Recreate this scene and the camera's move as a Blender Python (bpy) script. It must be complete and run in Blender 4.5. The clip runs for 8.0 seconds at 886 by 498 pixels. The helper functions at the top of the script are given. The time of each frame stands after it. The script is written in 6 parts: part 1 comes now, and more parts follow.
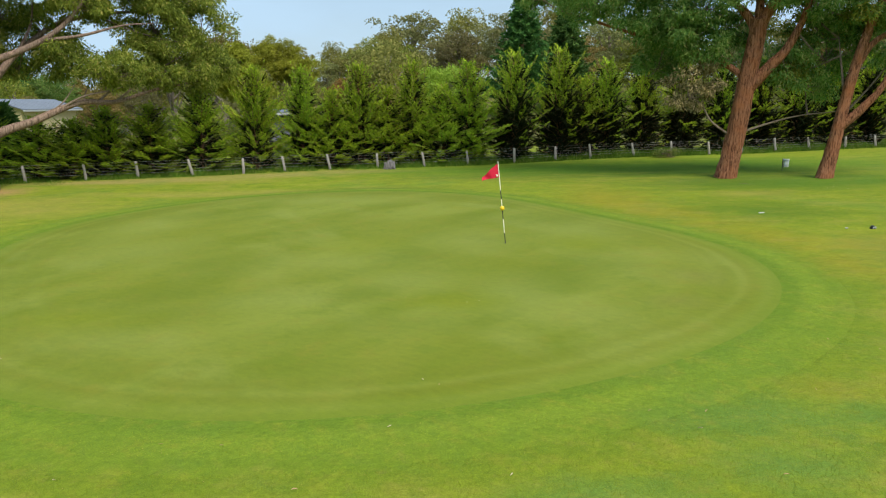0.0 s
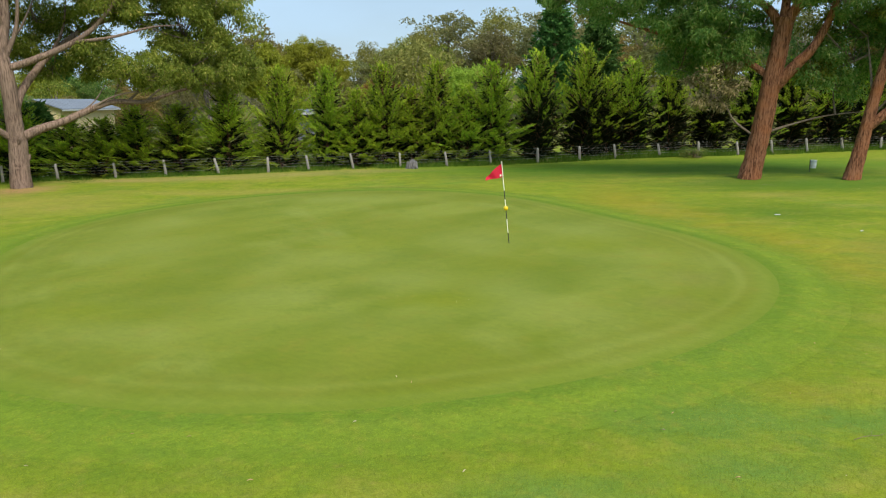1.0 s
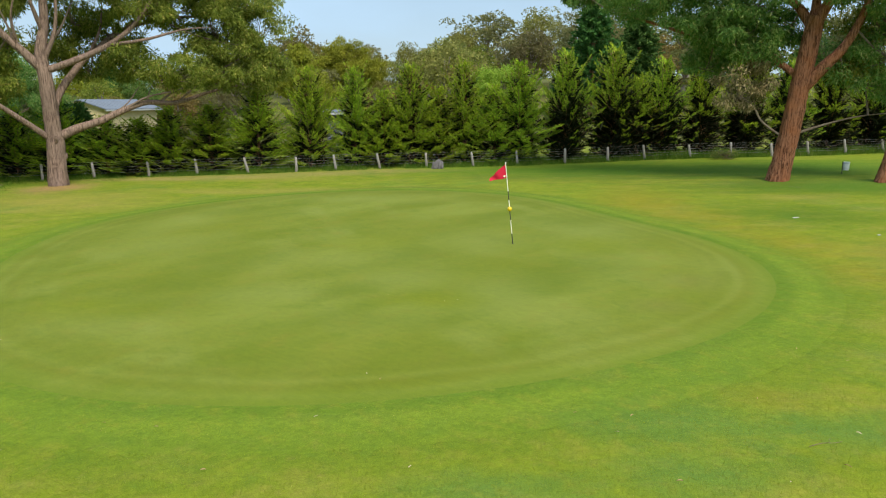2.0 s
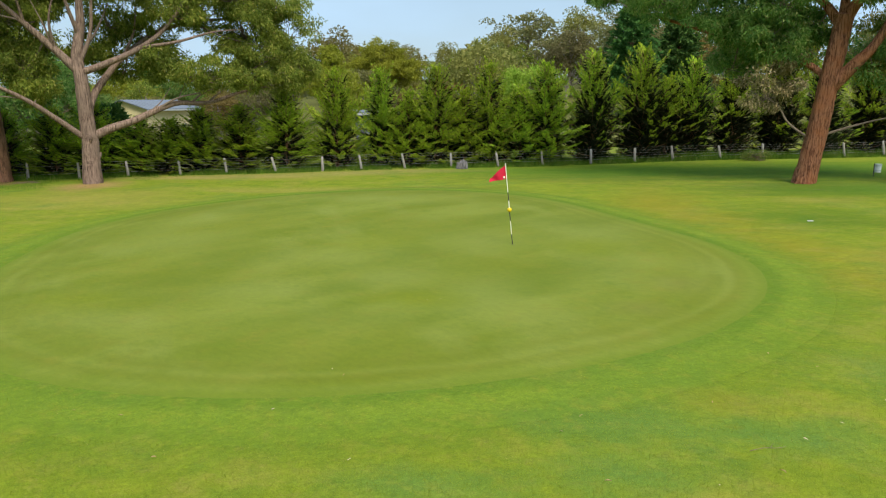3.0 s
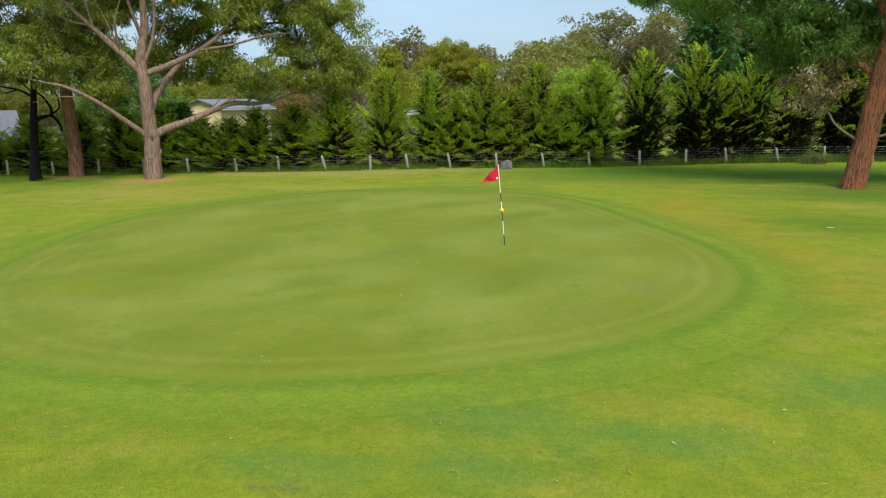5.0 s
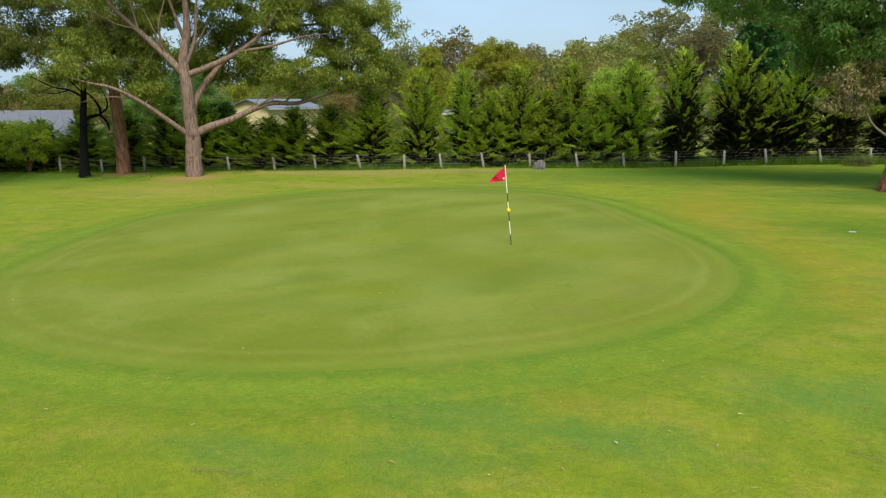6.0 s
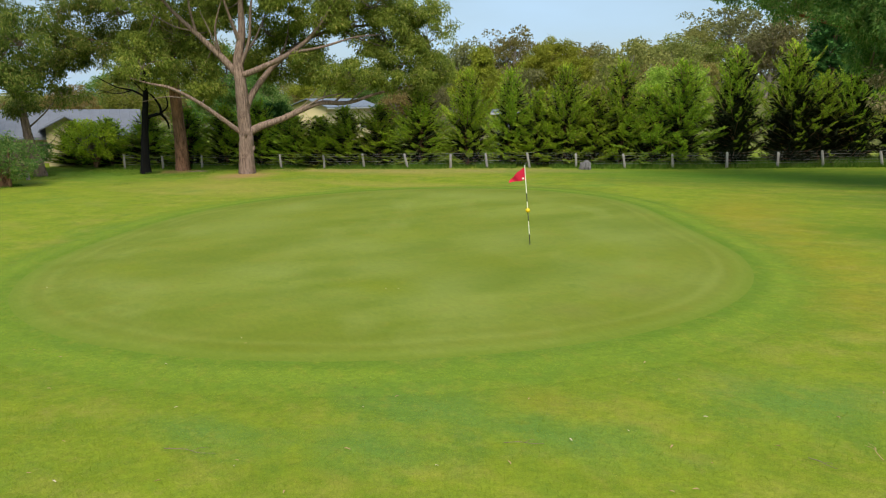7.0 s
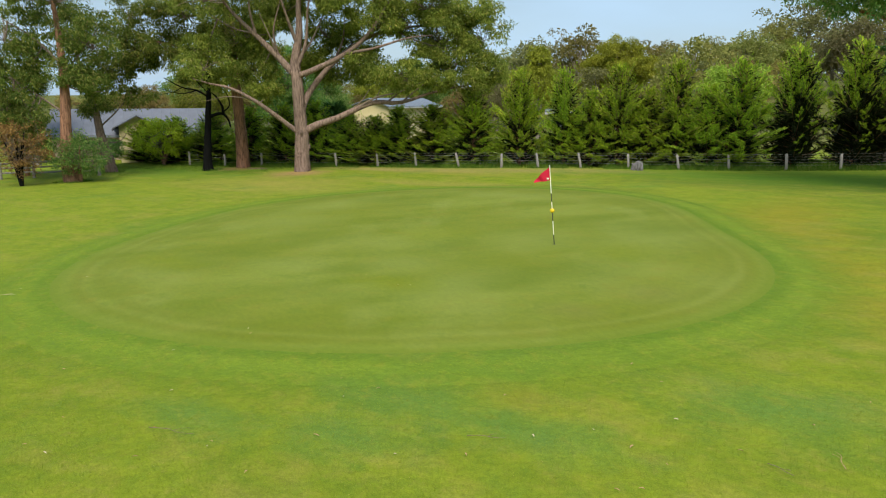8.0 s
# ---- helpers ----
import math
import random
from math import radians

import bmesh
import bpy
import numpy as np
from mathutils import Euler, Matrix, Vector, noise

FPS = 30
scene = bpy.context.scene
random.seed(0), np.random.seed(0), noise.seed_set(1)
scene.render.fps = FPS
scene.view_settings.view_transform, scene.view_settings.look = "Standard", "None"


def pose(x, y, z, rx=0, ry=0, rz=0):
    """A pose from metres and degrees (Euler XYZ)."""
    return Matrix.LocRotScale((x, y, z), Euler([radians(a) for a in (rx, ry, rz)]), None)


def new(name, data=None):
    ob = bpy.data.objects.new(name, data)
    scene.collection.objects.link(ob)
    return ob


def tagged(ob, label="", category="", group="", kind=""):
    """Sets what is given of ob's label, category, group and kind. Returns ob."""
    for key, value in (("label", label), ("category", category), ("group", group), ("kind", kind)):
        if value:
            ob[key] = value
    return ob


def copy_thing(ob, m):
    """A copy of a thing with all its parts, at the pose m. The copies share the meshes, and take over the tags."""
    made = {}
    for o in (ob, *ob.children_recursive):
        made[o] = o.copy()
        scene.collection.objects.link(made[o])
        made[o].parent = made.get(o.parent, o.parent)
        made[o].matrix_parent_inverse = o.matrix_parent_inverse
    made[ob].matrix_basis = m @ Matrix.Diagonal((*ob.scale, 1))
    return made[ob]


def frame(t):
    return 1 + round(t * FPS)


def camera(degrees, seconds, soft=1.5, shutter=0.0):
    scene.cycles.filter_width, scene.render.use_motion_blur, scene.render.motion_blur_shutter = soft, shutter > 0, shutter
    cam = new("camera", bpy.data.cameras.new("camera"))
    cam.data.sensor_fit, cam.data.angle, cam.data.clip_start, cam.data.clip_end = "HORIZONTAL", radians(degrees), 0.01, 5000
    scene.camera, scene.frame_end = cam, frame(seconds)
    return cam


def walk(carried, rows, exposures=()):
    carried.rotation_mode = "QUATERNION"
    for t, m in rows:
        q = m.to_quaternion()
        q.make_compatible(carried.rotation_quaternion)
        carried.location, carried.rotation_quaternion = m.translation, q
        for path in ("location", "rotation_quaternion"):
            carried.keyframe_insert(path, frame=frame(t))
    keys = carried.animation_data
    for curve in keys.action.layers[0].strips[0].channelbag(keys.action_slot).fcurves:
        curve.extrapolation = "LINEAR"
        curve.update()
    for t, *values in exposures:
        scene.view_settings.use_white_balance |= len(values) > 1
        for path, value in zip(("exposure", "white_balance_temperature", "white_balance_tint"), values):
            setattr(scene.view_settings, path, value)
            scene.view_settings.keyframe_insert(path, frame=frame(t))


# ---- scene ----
cam = camera(61.7, 8.0, soft=1.15)
METRES, EYE, TILT, LEAN, TURN = 10.0, 4.15, -11.25, 0.0, 0.0
ROWS = [
    (0.0, 0.0, 0.0, 0.0, -0.0, 0.0, 0.0),
    (0.5, 0.0475, -0.0056, -0.0001, 1.4, -0.03, -0.27),
    (1.0, 0.0926, -0.0109, 0.0002, 2.85, -0.06, -0.55),
    (1.5, 0.1451, -0.0151, 0.001, 4.48, -0.09, -0.86),
    (3.0, 0.326, -0.0226, 0.0055, 9.55, -0.23, -1.82),
    (3.5, 0.3914, -0.0218, 0.0081, 11.18, -0.31, -2.15),
    (4.0, 0.4582, -0.0193, 0.0107, 12.78, -0.4, -2.47),
    (5.5, 0.6585, -0.0049, 0.02, 18.17, -0.74, -3.52),
    (6.0, 0.7258, 0.0048, 0.0238, 20.36, -0.91, -3.92),
    (6.5, 0.7928, 0.0155, 0.0266, 22.76, -1.1, -4.37),
    (7.0, 0.86, 0.0285, 0.032, 25.47, -1.36, -4.85),
    (7.5, 0.929, 0.0464, 0.0389, 28.33, -1.66, -5.34),
    (8.0, 0.9898, 0.0633, 0.0426, 30.93, -1.93, -5.78),
]
walk(cam, [(t, pose(0, 0, EYE, TILT, LEAN, TURN) @ pose(METRES * x, METRES * y, METRES * z, 90 + pitch, roll, yaw)) for t, x, y, z, yaw, pitch, roll in ROWS], [(0.0, 0.0), (3.5, 0.0), (8.0, -0.06)])

# ---- sky and sun: a bright, thinly overcast day ----
SUN_UP, SUN_ROUND = radians(52), radians(148)
world = bpy.data.worlds.new("sky")
scene.world = world
world.use_nodes = True
wn, wl = world.node_tree.nodes, world.node_tree.links
sky = wn.new("ShaderNodeTexSky")
sky.sky_type, sky.sun_disc, sky.sun_elevation, sky.sun_rotation = "NISHITA", False, SUN_UP, SUN_ROUND
sky.air_density, sky.dust_density, sky.ozone_density = 1.0, 1.5, 1.0
wco = wn.new("ShaderNodeTexCoord")
wmap = wn.new("ShaderNodeMapping")
wmap.inputs["Scale"].default_value = (1.0, 1.0, 3.2)
wcl = wn.new("ShaderNodeTexNoise")
wcl.inputs["Scale"].default_value, wcl.inputs["Detail"].default_value = 2.2, 5.0
wramp = wn.new("ShaderNodeMapRange")
wramp.inputs["From Min"].default_value, wramp.inputs["From Max"].default_value = 0.35, 0.68
wramp.inputs["To Min"].default_value, wramp.inputs["To Max"].default_value = 0.3, 0.98
wmix = wn.new("ShaderNodeMix")
wmix.data_type = "RGBA"
wmix.inputs["B"].default_value = (4.6, 6.5, 8.4, 1)
wl.new(wco.outputs["Generated"], wmap.inputs["Vector"])
wl.new(wmap.outputs["Vector"], wcl.inputs["Vector"])
wl.new(wcl.outputs["Fac"], wramp.inputs["Value"])
wl.new(wramp.outputs["Result"], wmix.inputs["Factor"])
wl.new(sky.outputs["Color"], wmix.inputs["A"])
wl.new(wmix.outputs["Result"], wn["Background"].inputs["Color"])
wn["Background"].inputs["Strength"].default_value = 0.122
sun = new("sun", bpy.data.lights.new("sun", "SUN"))
sun.data.energy, sun.data.angle, sun.data.color = 4.8, radians(32), (1.0, 0.94, 0.82)
sun.rotation_euler = (math.pi / 2 - SUN_UP, 0, math.pi - SUN_ROUND)
scene.view_settings.exposure = 0.0


# ---- materials ----
def nodes(name, rough=0.8, spec=0.3):
    m = bpy.data.materials.new(name)
    m.use_nodes = True
    n, l = m.node_tree.nodes, m.node_tree.links
    b = n["Principled BSDF"]
    b.inputs["Roughness"].default_value = rough
    b.inputs["Specular IOR Level"].default_value = spec
    return m, n, l, b


def noise_node(n, l, vec, scale, detail=4.0, rough=0.55, stretch=None, turn=0.0):
    if stretch:
        tp = n.new("ShaderNodeVectorRotate")
        tp.rotation_type = "Z_AXIS"
        tp.inputs["Angle"].default_value = radians(turn)
        l.new(vec, tp.inputs["Vector"])
        mp = n.new("ShaderNodeMapping")
        mp.inputs["Scale"].default_value = stretch
        l.new(tp.outputs["Vector"], mp.inputs["Vector"])
        vec = mp.outputs["Vector"]
    t = n.new("ShaderNodeTexNoise")
    t.inputs["Scale"].default_value, t.inputs["Detail"].default_value, t.inputs["Roughness"].default_value = scale, detail, rough
    l.new(vec, t.inputs["Vector"])
    return t.outputs["Fac"]


def ramp_node(n, l, fac, stops):
    r = n.new("ShaderNodeValToRGB")
    e = r.color_ramp.elements
    e[0].position, e[0].color = stops[0][0], (*stops[0][1], 1)
    e[1].position, e[1].color = stops[-1][0], (*stops[-1][1], 1)
    for p, c in stops[1:-1]:
        k = e.new(p)
        k.color = (*c, 1)
    l.new(fac, r.inputs["Fac"])
    return r.outputs["Color"]


def mixed(n, l, fac, a, b, blend="MIX"):
    k = n.new("ShaderNodeMix")
    k.data_type, k.blend_type = "RGBA", blend
    for s, v in (("Factor", fac), ("A", a), ("B", b)):
        if isinstance(v, (int, float)):
            k.inputs[s].default_value = v
        elif isinstance(v, tuple):
            k.inputs[s].default_value = (*v, 1)
        else:
            l.new(v, k.inputs[s])
    return k.outputs["Result"]


def ranged(n, l, v, a, b, c=0.0, d=1.0):
    k = n.new("ShaderNodeMapRange")
    for s, x in zip(("From Min", "From Max", "To Min", "To Max"), (a, b, c, d)):
        k.inputs[s].default_value = x
    l.new(v, k.inputs["Value"])
    return k.outputs["Result"]


def bumped(n, l, b, height, strength=0.4, distance=0.02):
    k = n.new("ShaderNodeBump")
    k.inputs["Strength"].default_value, k.inputs["Distance"].default_value = strength, distance
    l.new(height, k.inputs["Height"])
    l.new(k.outputs["Normal"], b.inputs["Normal"])


def position(n):
    return n.new("ShaderNodeNewGeometry").outputs["Position"]


def soft_spot(n, l, p, at, size, warp):
    """A soft-edged patch of the ground round a place, with an uneven outline."""
    d = n.new("ShaderNodeVectorMath")
    d.operation = "SUBTRACT"
    d.inputs[1].default_value = (*at, 0)
    l.new(p, d.inputs[0])
    s = n.new("ShaderNodeVectorMath")
    s.operation = "MULTIPLY"
    s.inputs[1].default_value = (1 / size[0], 1 / size[1], 0)
    l.new(d.outputs[0], s.inputs[0])
    k = n.new("ShaderNodeVectorMath")
    k.operation = "LENGTH"
    l.new(s.outputs[0], k.inputs[0])
    a = n.new("ShaderNodeMath")
    a.operation = "MULTIPLY_ADD"
    a.inputs[1].default_value = 1.6
    l.new(warp, a.inputs[0])
    l.new(k.outputs["Value"], a.inputs[2])
    return ranged(n, l, a.outputs[0], 0.85, 1.95, 1.0, 0.0)


def grass_ground(name, low, high, straw, damp, fringe):
    """Mown turf: patches of lighter and darker green, dry and damp patches, tree shade painted as deep green, a fine
    blade grain, and a lusher band with dark lines round the green.
    """
    m, n, l, b = nodes(name, 0.95, 0.1)
    p = position(n)
    big = noise_node(n, l, p, 0.22, 3)
    mid = noise_node(n, l, p, 1.3, 5, 0.65)
    streak = noise_node(n, l, p, 0.5, 4, 0.6, (0.45, 1.7, 1.0))
    base = mixed(n, l, ranged(n, l, mid, 0.32, 0.68), low, high)
    base = mixed(n, l, ranged(n, l, big, 0.35, 0.7, 0, 0.5), base, high)
    fleck = noise_node(n, l, p, 3.6, 5, 0.7)
    base = mixed(n, l, ranged(n, l, fleck, 0.52, 0.74, 0, 0.4), base, low)
    base = mixed(n, l, ranged(n, l, fleck, 0.46, 0.28, 0, 0.4), base, straw)
    dry = noise_node(n, l, p, 0.33, 4, 0.62, (1.0, 1.6, 1.0))
    base = mixed(n, l, ranged(n, l, dry, 0.54, 0.76, 0, 0.6), base, straw)
    for at, size in (((13.0, 17.0), (3.5, 4.5)), ((13.1, 31.3), (2.4, 1.2)), ((-19.0, 30.0), (6.5, 4.5)), ((-22.4, 35.3), (3.2, 1.3)), ((-10.0, 34.0), (6.0, 1.6)), ((-16, 39.0), (9.0, 1.4))):
        base = mixed(n, l, mixed(n, l, 0.35, soft_spot(n, l, p, at, size, streak), (0, 0, 0)), base, straw)
    for at, size in (((6.7, 30.0), (2.4, 5.5)), ((8.2, 25.5), (1.8, 3.0)), ((9.4, 21.5), (1.8, 2.6)), ((10.0, 17.5), (1.6, 2.2)), ((12.5, 20.0), (2.6, 2.0)), ((5.5, 10.1), (0.8, 0.6))):
        base = mixed(n, l, mixed(n, l, 0.42, soft_spot(n, l, p, at, size, streak), (0, 0, 0)), base, (0.225, 0.18, 0.016))
    for at, size in (((3.5, 38.5), (8.0, 2.4)), ((13.0, 36.0), (5.0, 2.2)), ((-3.0, 34.5), (5.0, 1.2))):
        base = mixed(n, l, mixed(n, l, 0.35, soft_spot(n, l, p, at, size, mid), (0, 0, 0)), base, (0.12, 0.135, 0.02))
    for at in ((-14.0, 40.3), (-9.5, 41.6), (-5.0, 42.9), (-18.5, 39.2)):
        base = mixed(n, l, mixed(n, l, 0.15, soft_spot(n, l, p, at, (5.0, 1.3), fleck), (0, 0, 0)), base, (0.27, 0.22, 0.085))
    wet = noise_node(n, l, p, 0.27, 3, 0.6, (1.3, 1.0, 7.0))
    base = mixed(n, l, ranged(n, l, wet, 0.54, 0.7, 0, 0.35), base, damp)
    for at, size in (((4.2, 9.3), (2.0, 1.0)), ((6.3, 9.1), (1.5, 0.8)), ((4.0, 7.8), (1.3, 0.8)), ((1.8, 7.2), (1.4, 0.6)), ((8.8, 11.5), (1.8, 1.4))):
        base = mixed(n, l, mixed(n, l, 0.25, soft_spot(n, l, p, at, size, mid), (0, 0, 0)), base, damp)
    # Deep green patches: lush growth, with the trees' shade painted into the colour.
    lush_shade = (0.05, 0.112, 0.008)
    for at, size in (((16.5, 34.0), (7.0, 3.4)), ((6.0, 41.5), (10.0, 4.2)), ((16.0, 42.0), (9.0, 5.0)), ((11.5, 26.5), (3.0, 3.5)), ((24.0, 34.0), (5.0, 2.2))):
        base = mixed(n, l, mixed(n, l, 0.38, soft_spot(n, l, p, at, size, streak), (0, 0, 0)), base, lush_shade)
    mottle = noise_node(n, l, p, 0.9, 7, 0.72, (0.75, 1.3, 1.0))
    base = mixed(n, l, ranged(n, l, mottle, 0.51, 0.7, 0, 0.42), base, (0.085, 0.15, 0.012))
    base = mixed(n, l, ranged(n, l, mottle, 0.46, 0.34, 0, 0.28), base, straw)
    xyz = n.new("ShaderNodeSeparateXYZ")
    l.new(p, xyz.inputs[0])
    base = mixed(n, l, ranged(n, l, xyz.outputs["Y"], 58, 72, 0, 0.9), base, (0.10, 0.10, 0.035))
    at = n.new("ShaderNodeAttribute")
    at.attribute_name = "edge"
    e = n.new("ShaderNodeMath")
    e.operation = "MULTIPLY_ADD"
    e.inputs[1].default_value = 0.9
    l.new(mid, e.inputs[0])
    l.new(at.outputs["Fac"], e.inputs[2])
    base = mixed(n, l, ranged(n, l, e.outputs[0], -1.7, -0.3, 0.0, 0.58), base, fringe)
    w = n.new("ShaderNodeMath")
    w.operation = "MULTIPLY_ADD"
    w.inputs[1].default_value = 0.35
    l.new(fleck, w.inputs[0])
    l.new(at.outputs["Fac"], w.inputs[2])
    ring = ramp_node(n, l, ranged(n, l, w.outputs[0], -1.6, 0.4), [(0.0, (0, 0, 0)), (0.62, (0.0, 0.0, 0.0)), (0.82, (0.75, 0.75, 0.75)), (0.92, (0.8, 0.8, 0.8)), (1.0, (0.1, 0.1, 0.1))])
    far = n.new("ShaderNodeMath")
    far.operation = "MULTIPLY_ADD"
    far.inputs[1].default_value = 0.7
    l.new(xyz.outputs["X"], far.inputs[0])
    l.new(xyz.outputs["Y"], far.inputs[2])
    vary = n.new("ShaderNodeMath")
    vary.operation = "MULTIPLY"
    l.new(ranged(n, l, far.outputs[0], 14, 24, 0.05, 0.8), vary.inputs[0])
    l.new(ranged(n, l, streak, 0.35, 0.6, 0.3, 0.9), vary.inputs[1])
    base = mixed(n, l, mixed(n, l, vary.outputs[0], (0, 0, 0), ring), base, (0.078, 0.145, 0.012))
    # Dark line a little outside the edge, at the back only.
    back_line = ramp_node(n, l, ranged(n, l, w.outputs[0], -1.6, 0.4), [(0.0, (0, 0, 0)), (0.2, (0, 0, 0)), (0.28, (0.7, 0.7, 0.7)), (0.38, (0, 0, 0)), (1.0, (0, 0, 0))])
    base = mixed(n, l, mixed(n, l, ranged(n, l, xyz.outputs["Y"], 28.5, 31, 0.0, 1.0), (0, 0, 0), back_line), base, (0.06, 0.125, 0.012))
    band = ramp_node(n, l, ranged(n, l, w.outputs[0], -1.6, 0.4), [(0.0, (0, 0, 0)), (0.38, (0, 0, 0)), (0.5, (0.5, 0.5, 0.5)), (0.66, (0.5, 0.5, 0.5)), (0.78, (0, 0, 0))])
    base = mixed(n, l, mixed(n, l, ranged(n, l, streak, 0.35, 0.6, 0.3, 1.0), (0, 0, 0), band), base, (0.17, 0.235, 0.022))
    blotch = noise_node(n, l, p, 2.6, 4, 0.6, (1.0, 1.25, 1.0), 25)
    base = mixed(n, l, ranged(n, l, blotch, 0.53, 0.72, 0, 0.32), base, (0.095, 0.17, 0.022))
    base = mixed(n, l, ranged(n, l, blotch, 0.47, 0.32, 0, 0.35), base, (0.21, 0.21, 0.026))
    # Broad tree shade over the turf, painted as a deeper green.
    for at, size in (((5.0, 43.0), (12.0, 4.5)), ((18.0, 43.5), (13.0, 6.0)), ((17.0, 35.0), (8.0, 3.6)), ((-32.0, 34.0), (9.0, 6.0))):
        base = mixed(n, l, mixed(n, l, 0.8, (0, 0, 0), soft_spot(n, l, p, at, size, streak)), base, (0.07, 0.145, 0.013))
    for at, size in (((-21.7, 35.2), (2.0, 2.5)), ((-28.5, 36.7), (1.5, 1.7))):
        base = mixed(n, l, mixed(n, l, 0.85, (0, 0, 0), soft_spot(n, l, p, at, size, fleck)), base, (0.3, 0.17, 0.09))
    grain = noise_node(n, l, p, 60, 3, 0.7)
    tuft = noise_node(n, l, p, 13, 4, 0.7)
    base = mixed(n, l, 0.5, base, ramp_node(n, l, grain, [(0.3, (0.28, 0.28, 0.28)), (0.72, (0.82, 0.8, 0.7))]), "OVERLAY")
    base = mixed(n, l, 0.36, base, ramp_node(n, l, tuft, [(0.3, (0.33, 0.35, 0.33)), (0.7, (0.72, 0.7, 0.62))]), "OVERLAY")
    clump = noise_node(n, l, p, 6.5, 6, 0.75, (0.85, 1.3, 1.0), -30)
    base = mixed(n, l, 0.36, base, ramp_node(n, l, clump, [(0.34, (0.34, 0.37, 0.33)), (0.5, (0.5, 0.5, 0.5)), (0.68, (0.66, 0.64, 0.54))]), "OVERLAY")
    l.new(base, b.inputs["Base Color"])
    s = n.new("ShaderNodeMath")
    s.operation = "ADD"
    l.new(grain, s.inputs[0])
    l.new(tuft, s.inputs[1])
    bumped(n, l, b, s.outputs[0], 0.45, 0.03)
    return m


def leaf_material(name, stops, through_light=0.3, rough=0.55, shift=0.12):
    """Leaves that differ one from another; each tree of a kind is a little lighter or darker."""
    m, n, l, b = nodes(name, rough, 0.06)
    g = n.new("ShaderNodeNewGeometry")
    col = ramp_node(n, l, g.outputs["Random Per Island"], stops)
    o = n.new("ShaderNodeObjectInfo")
    hsv = n.new("ShaderNodeHueSaturation")
    l.new(ranged(n, l, o.outputs["Random"], 0, 1, 0.5 - shift * 0.16, 0.5 + shift * 0.1), hsv.inputs["Hue"])
    l.new(ranged(n, l, o.outputs["Random"], 0, 1, 1 - shift, 1 + shift), hsv.inputs["Value"])
    l.new(col, hsv.inputs["Color"])
    patch = noise_node(n, l, n.new("ShaderNodeTexCoord").outputs["Object"], 0.7, 2)
    col = mixed(n, l, 0.5, hsv.outputs["Color"], ramp_node(n, l, patch, [(0.3, (0.36, 0.38, 0.4)), (0.7, (0.66, 0.62, 0.5))]), "OVERLAY")
    l.new(col, b.inputs["Base Color"])
    t = n.new("ShaderNodeBsdfTranslucent")
    l.new(col, t.inputs["Color"])
    k = n.new("ShaderNodeMixShader")
    k.inputs["Fac"].default_value = through_light
    l.new(b.outputs["BSDF"], k.inputs[1])
    l.new(t.outputs["BSDF"], k.inputs[2])
    l.new(k.outputs["Shader"], n["Material Output"].inputs["Surface"])
    return m


def bark_material(name, dark, light, stain, scale=1.0, deep=0.05):
    m, n, l, b = nodes(name, 0.9, 0.15)
    p = n.new("ShaderNodeTexCoord").outputs["Object"]
    furrow = noise_node(n, l, p, 13.0 * scale, 6, 0.75, (1.0, 1.0, 0.11))
    fibre = noise_node(n, l, p, 34.0 * scale, 4, 0.7, (1.0, 1.0, 0.1))
    patch = noise_node(n, l, p, 1.1 * scale, 4, 0.6)
    col = mixed(n, l, ranged(n, l, furrow, 0.4, 0.56), dark, light)
    col = mixed(n, l, ranged(n, l, patch, 0.45, 0.7, 0, 0.7), col, stain)
    col = mixed(n, l, 0.4, col, ramp_node(n, l, fibre, [(0.3, (0.25, 0.25, 0.25)), (0.7, (0.75, 0.75, 0.75))]), "OVERLAY")
    l.new(col, b.inputs["Base Color"])
    s = n.new("ShaderNodeMath")
    s.operation = "MULTIPLY_ADD"
    s.inputs[1].default_value = 0.35
    l.new(fibre, s.inputs[0])
    l.new(furrow, s.inputs[2])
    bumped(n, l, b, s.outputs[0], 0.9, deep)
    return m


def worn_paint(name, colour, worn, rough=0.6, metal=0.0, scale=6.0, amount=(0.5, 0.75), stretch=(1, 1, 1), bump=0.15):
    m, n, l, b = nodes(name, rough, 0.4)
    p = n.new("ShaderNodeTexCoord").outputs["Object"]
    f = noise_node(n, l, p, scale, 5, 0.65, stretch)
    g = noise_node(n, l, p, scale * 7, 3, 0.6, stretch)
    col = mixed(n, l, ranged(n, l, f, *amount), colour, worn)
    col = mixed(n, l, 0.25, col, ramp_node(n, l, g, [(0.3, (0.3, 0.3, 0.3)), (0.7, (0.7, 0.7, 0.7))]), "OVERLAY")
    l.new(col, b.inputs["Base Color"])
    b.inputs["Metallic"].default_value = metal
    bumped(n, l, b, g, bump, 0.01)
    return m


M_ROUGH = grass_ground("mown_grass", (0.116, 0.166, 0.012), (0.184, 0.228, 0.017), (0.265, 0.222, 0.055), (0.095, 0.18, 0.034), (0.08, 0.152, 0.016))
M_GUM_LEAF = leaf_material("gum_leaves", [(0.0, (0.075, 0.13, 0.026)), (0.5, (0.15, 0.21, 0.042)), (0.88, (0.24, 0.285, 0.06)), (1.0, (0.4, 0.36, 0.12))], 0.5)
M_GUM_LEAF_OLIVE = leaf_material("olive_gum_leaves", [(0.0, (0.1, 0.145, 0.025)), (0.5, (0.205, 0.25, 0.043)), (0.88, (0.3, 0.335, 0.06)), (1.0, (0.44, 0.38, 0.12))], 0.5)
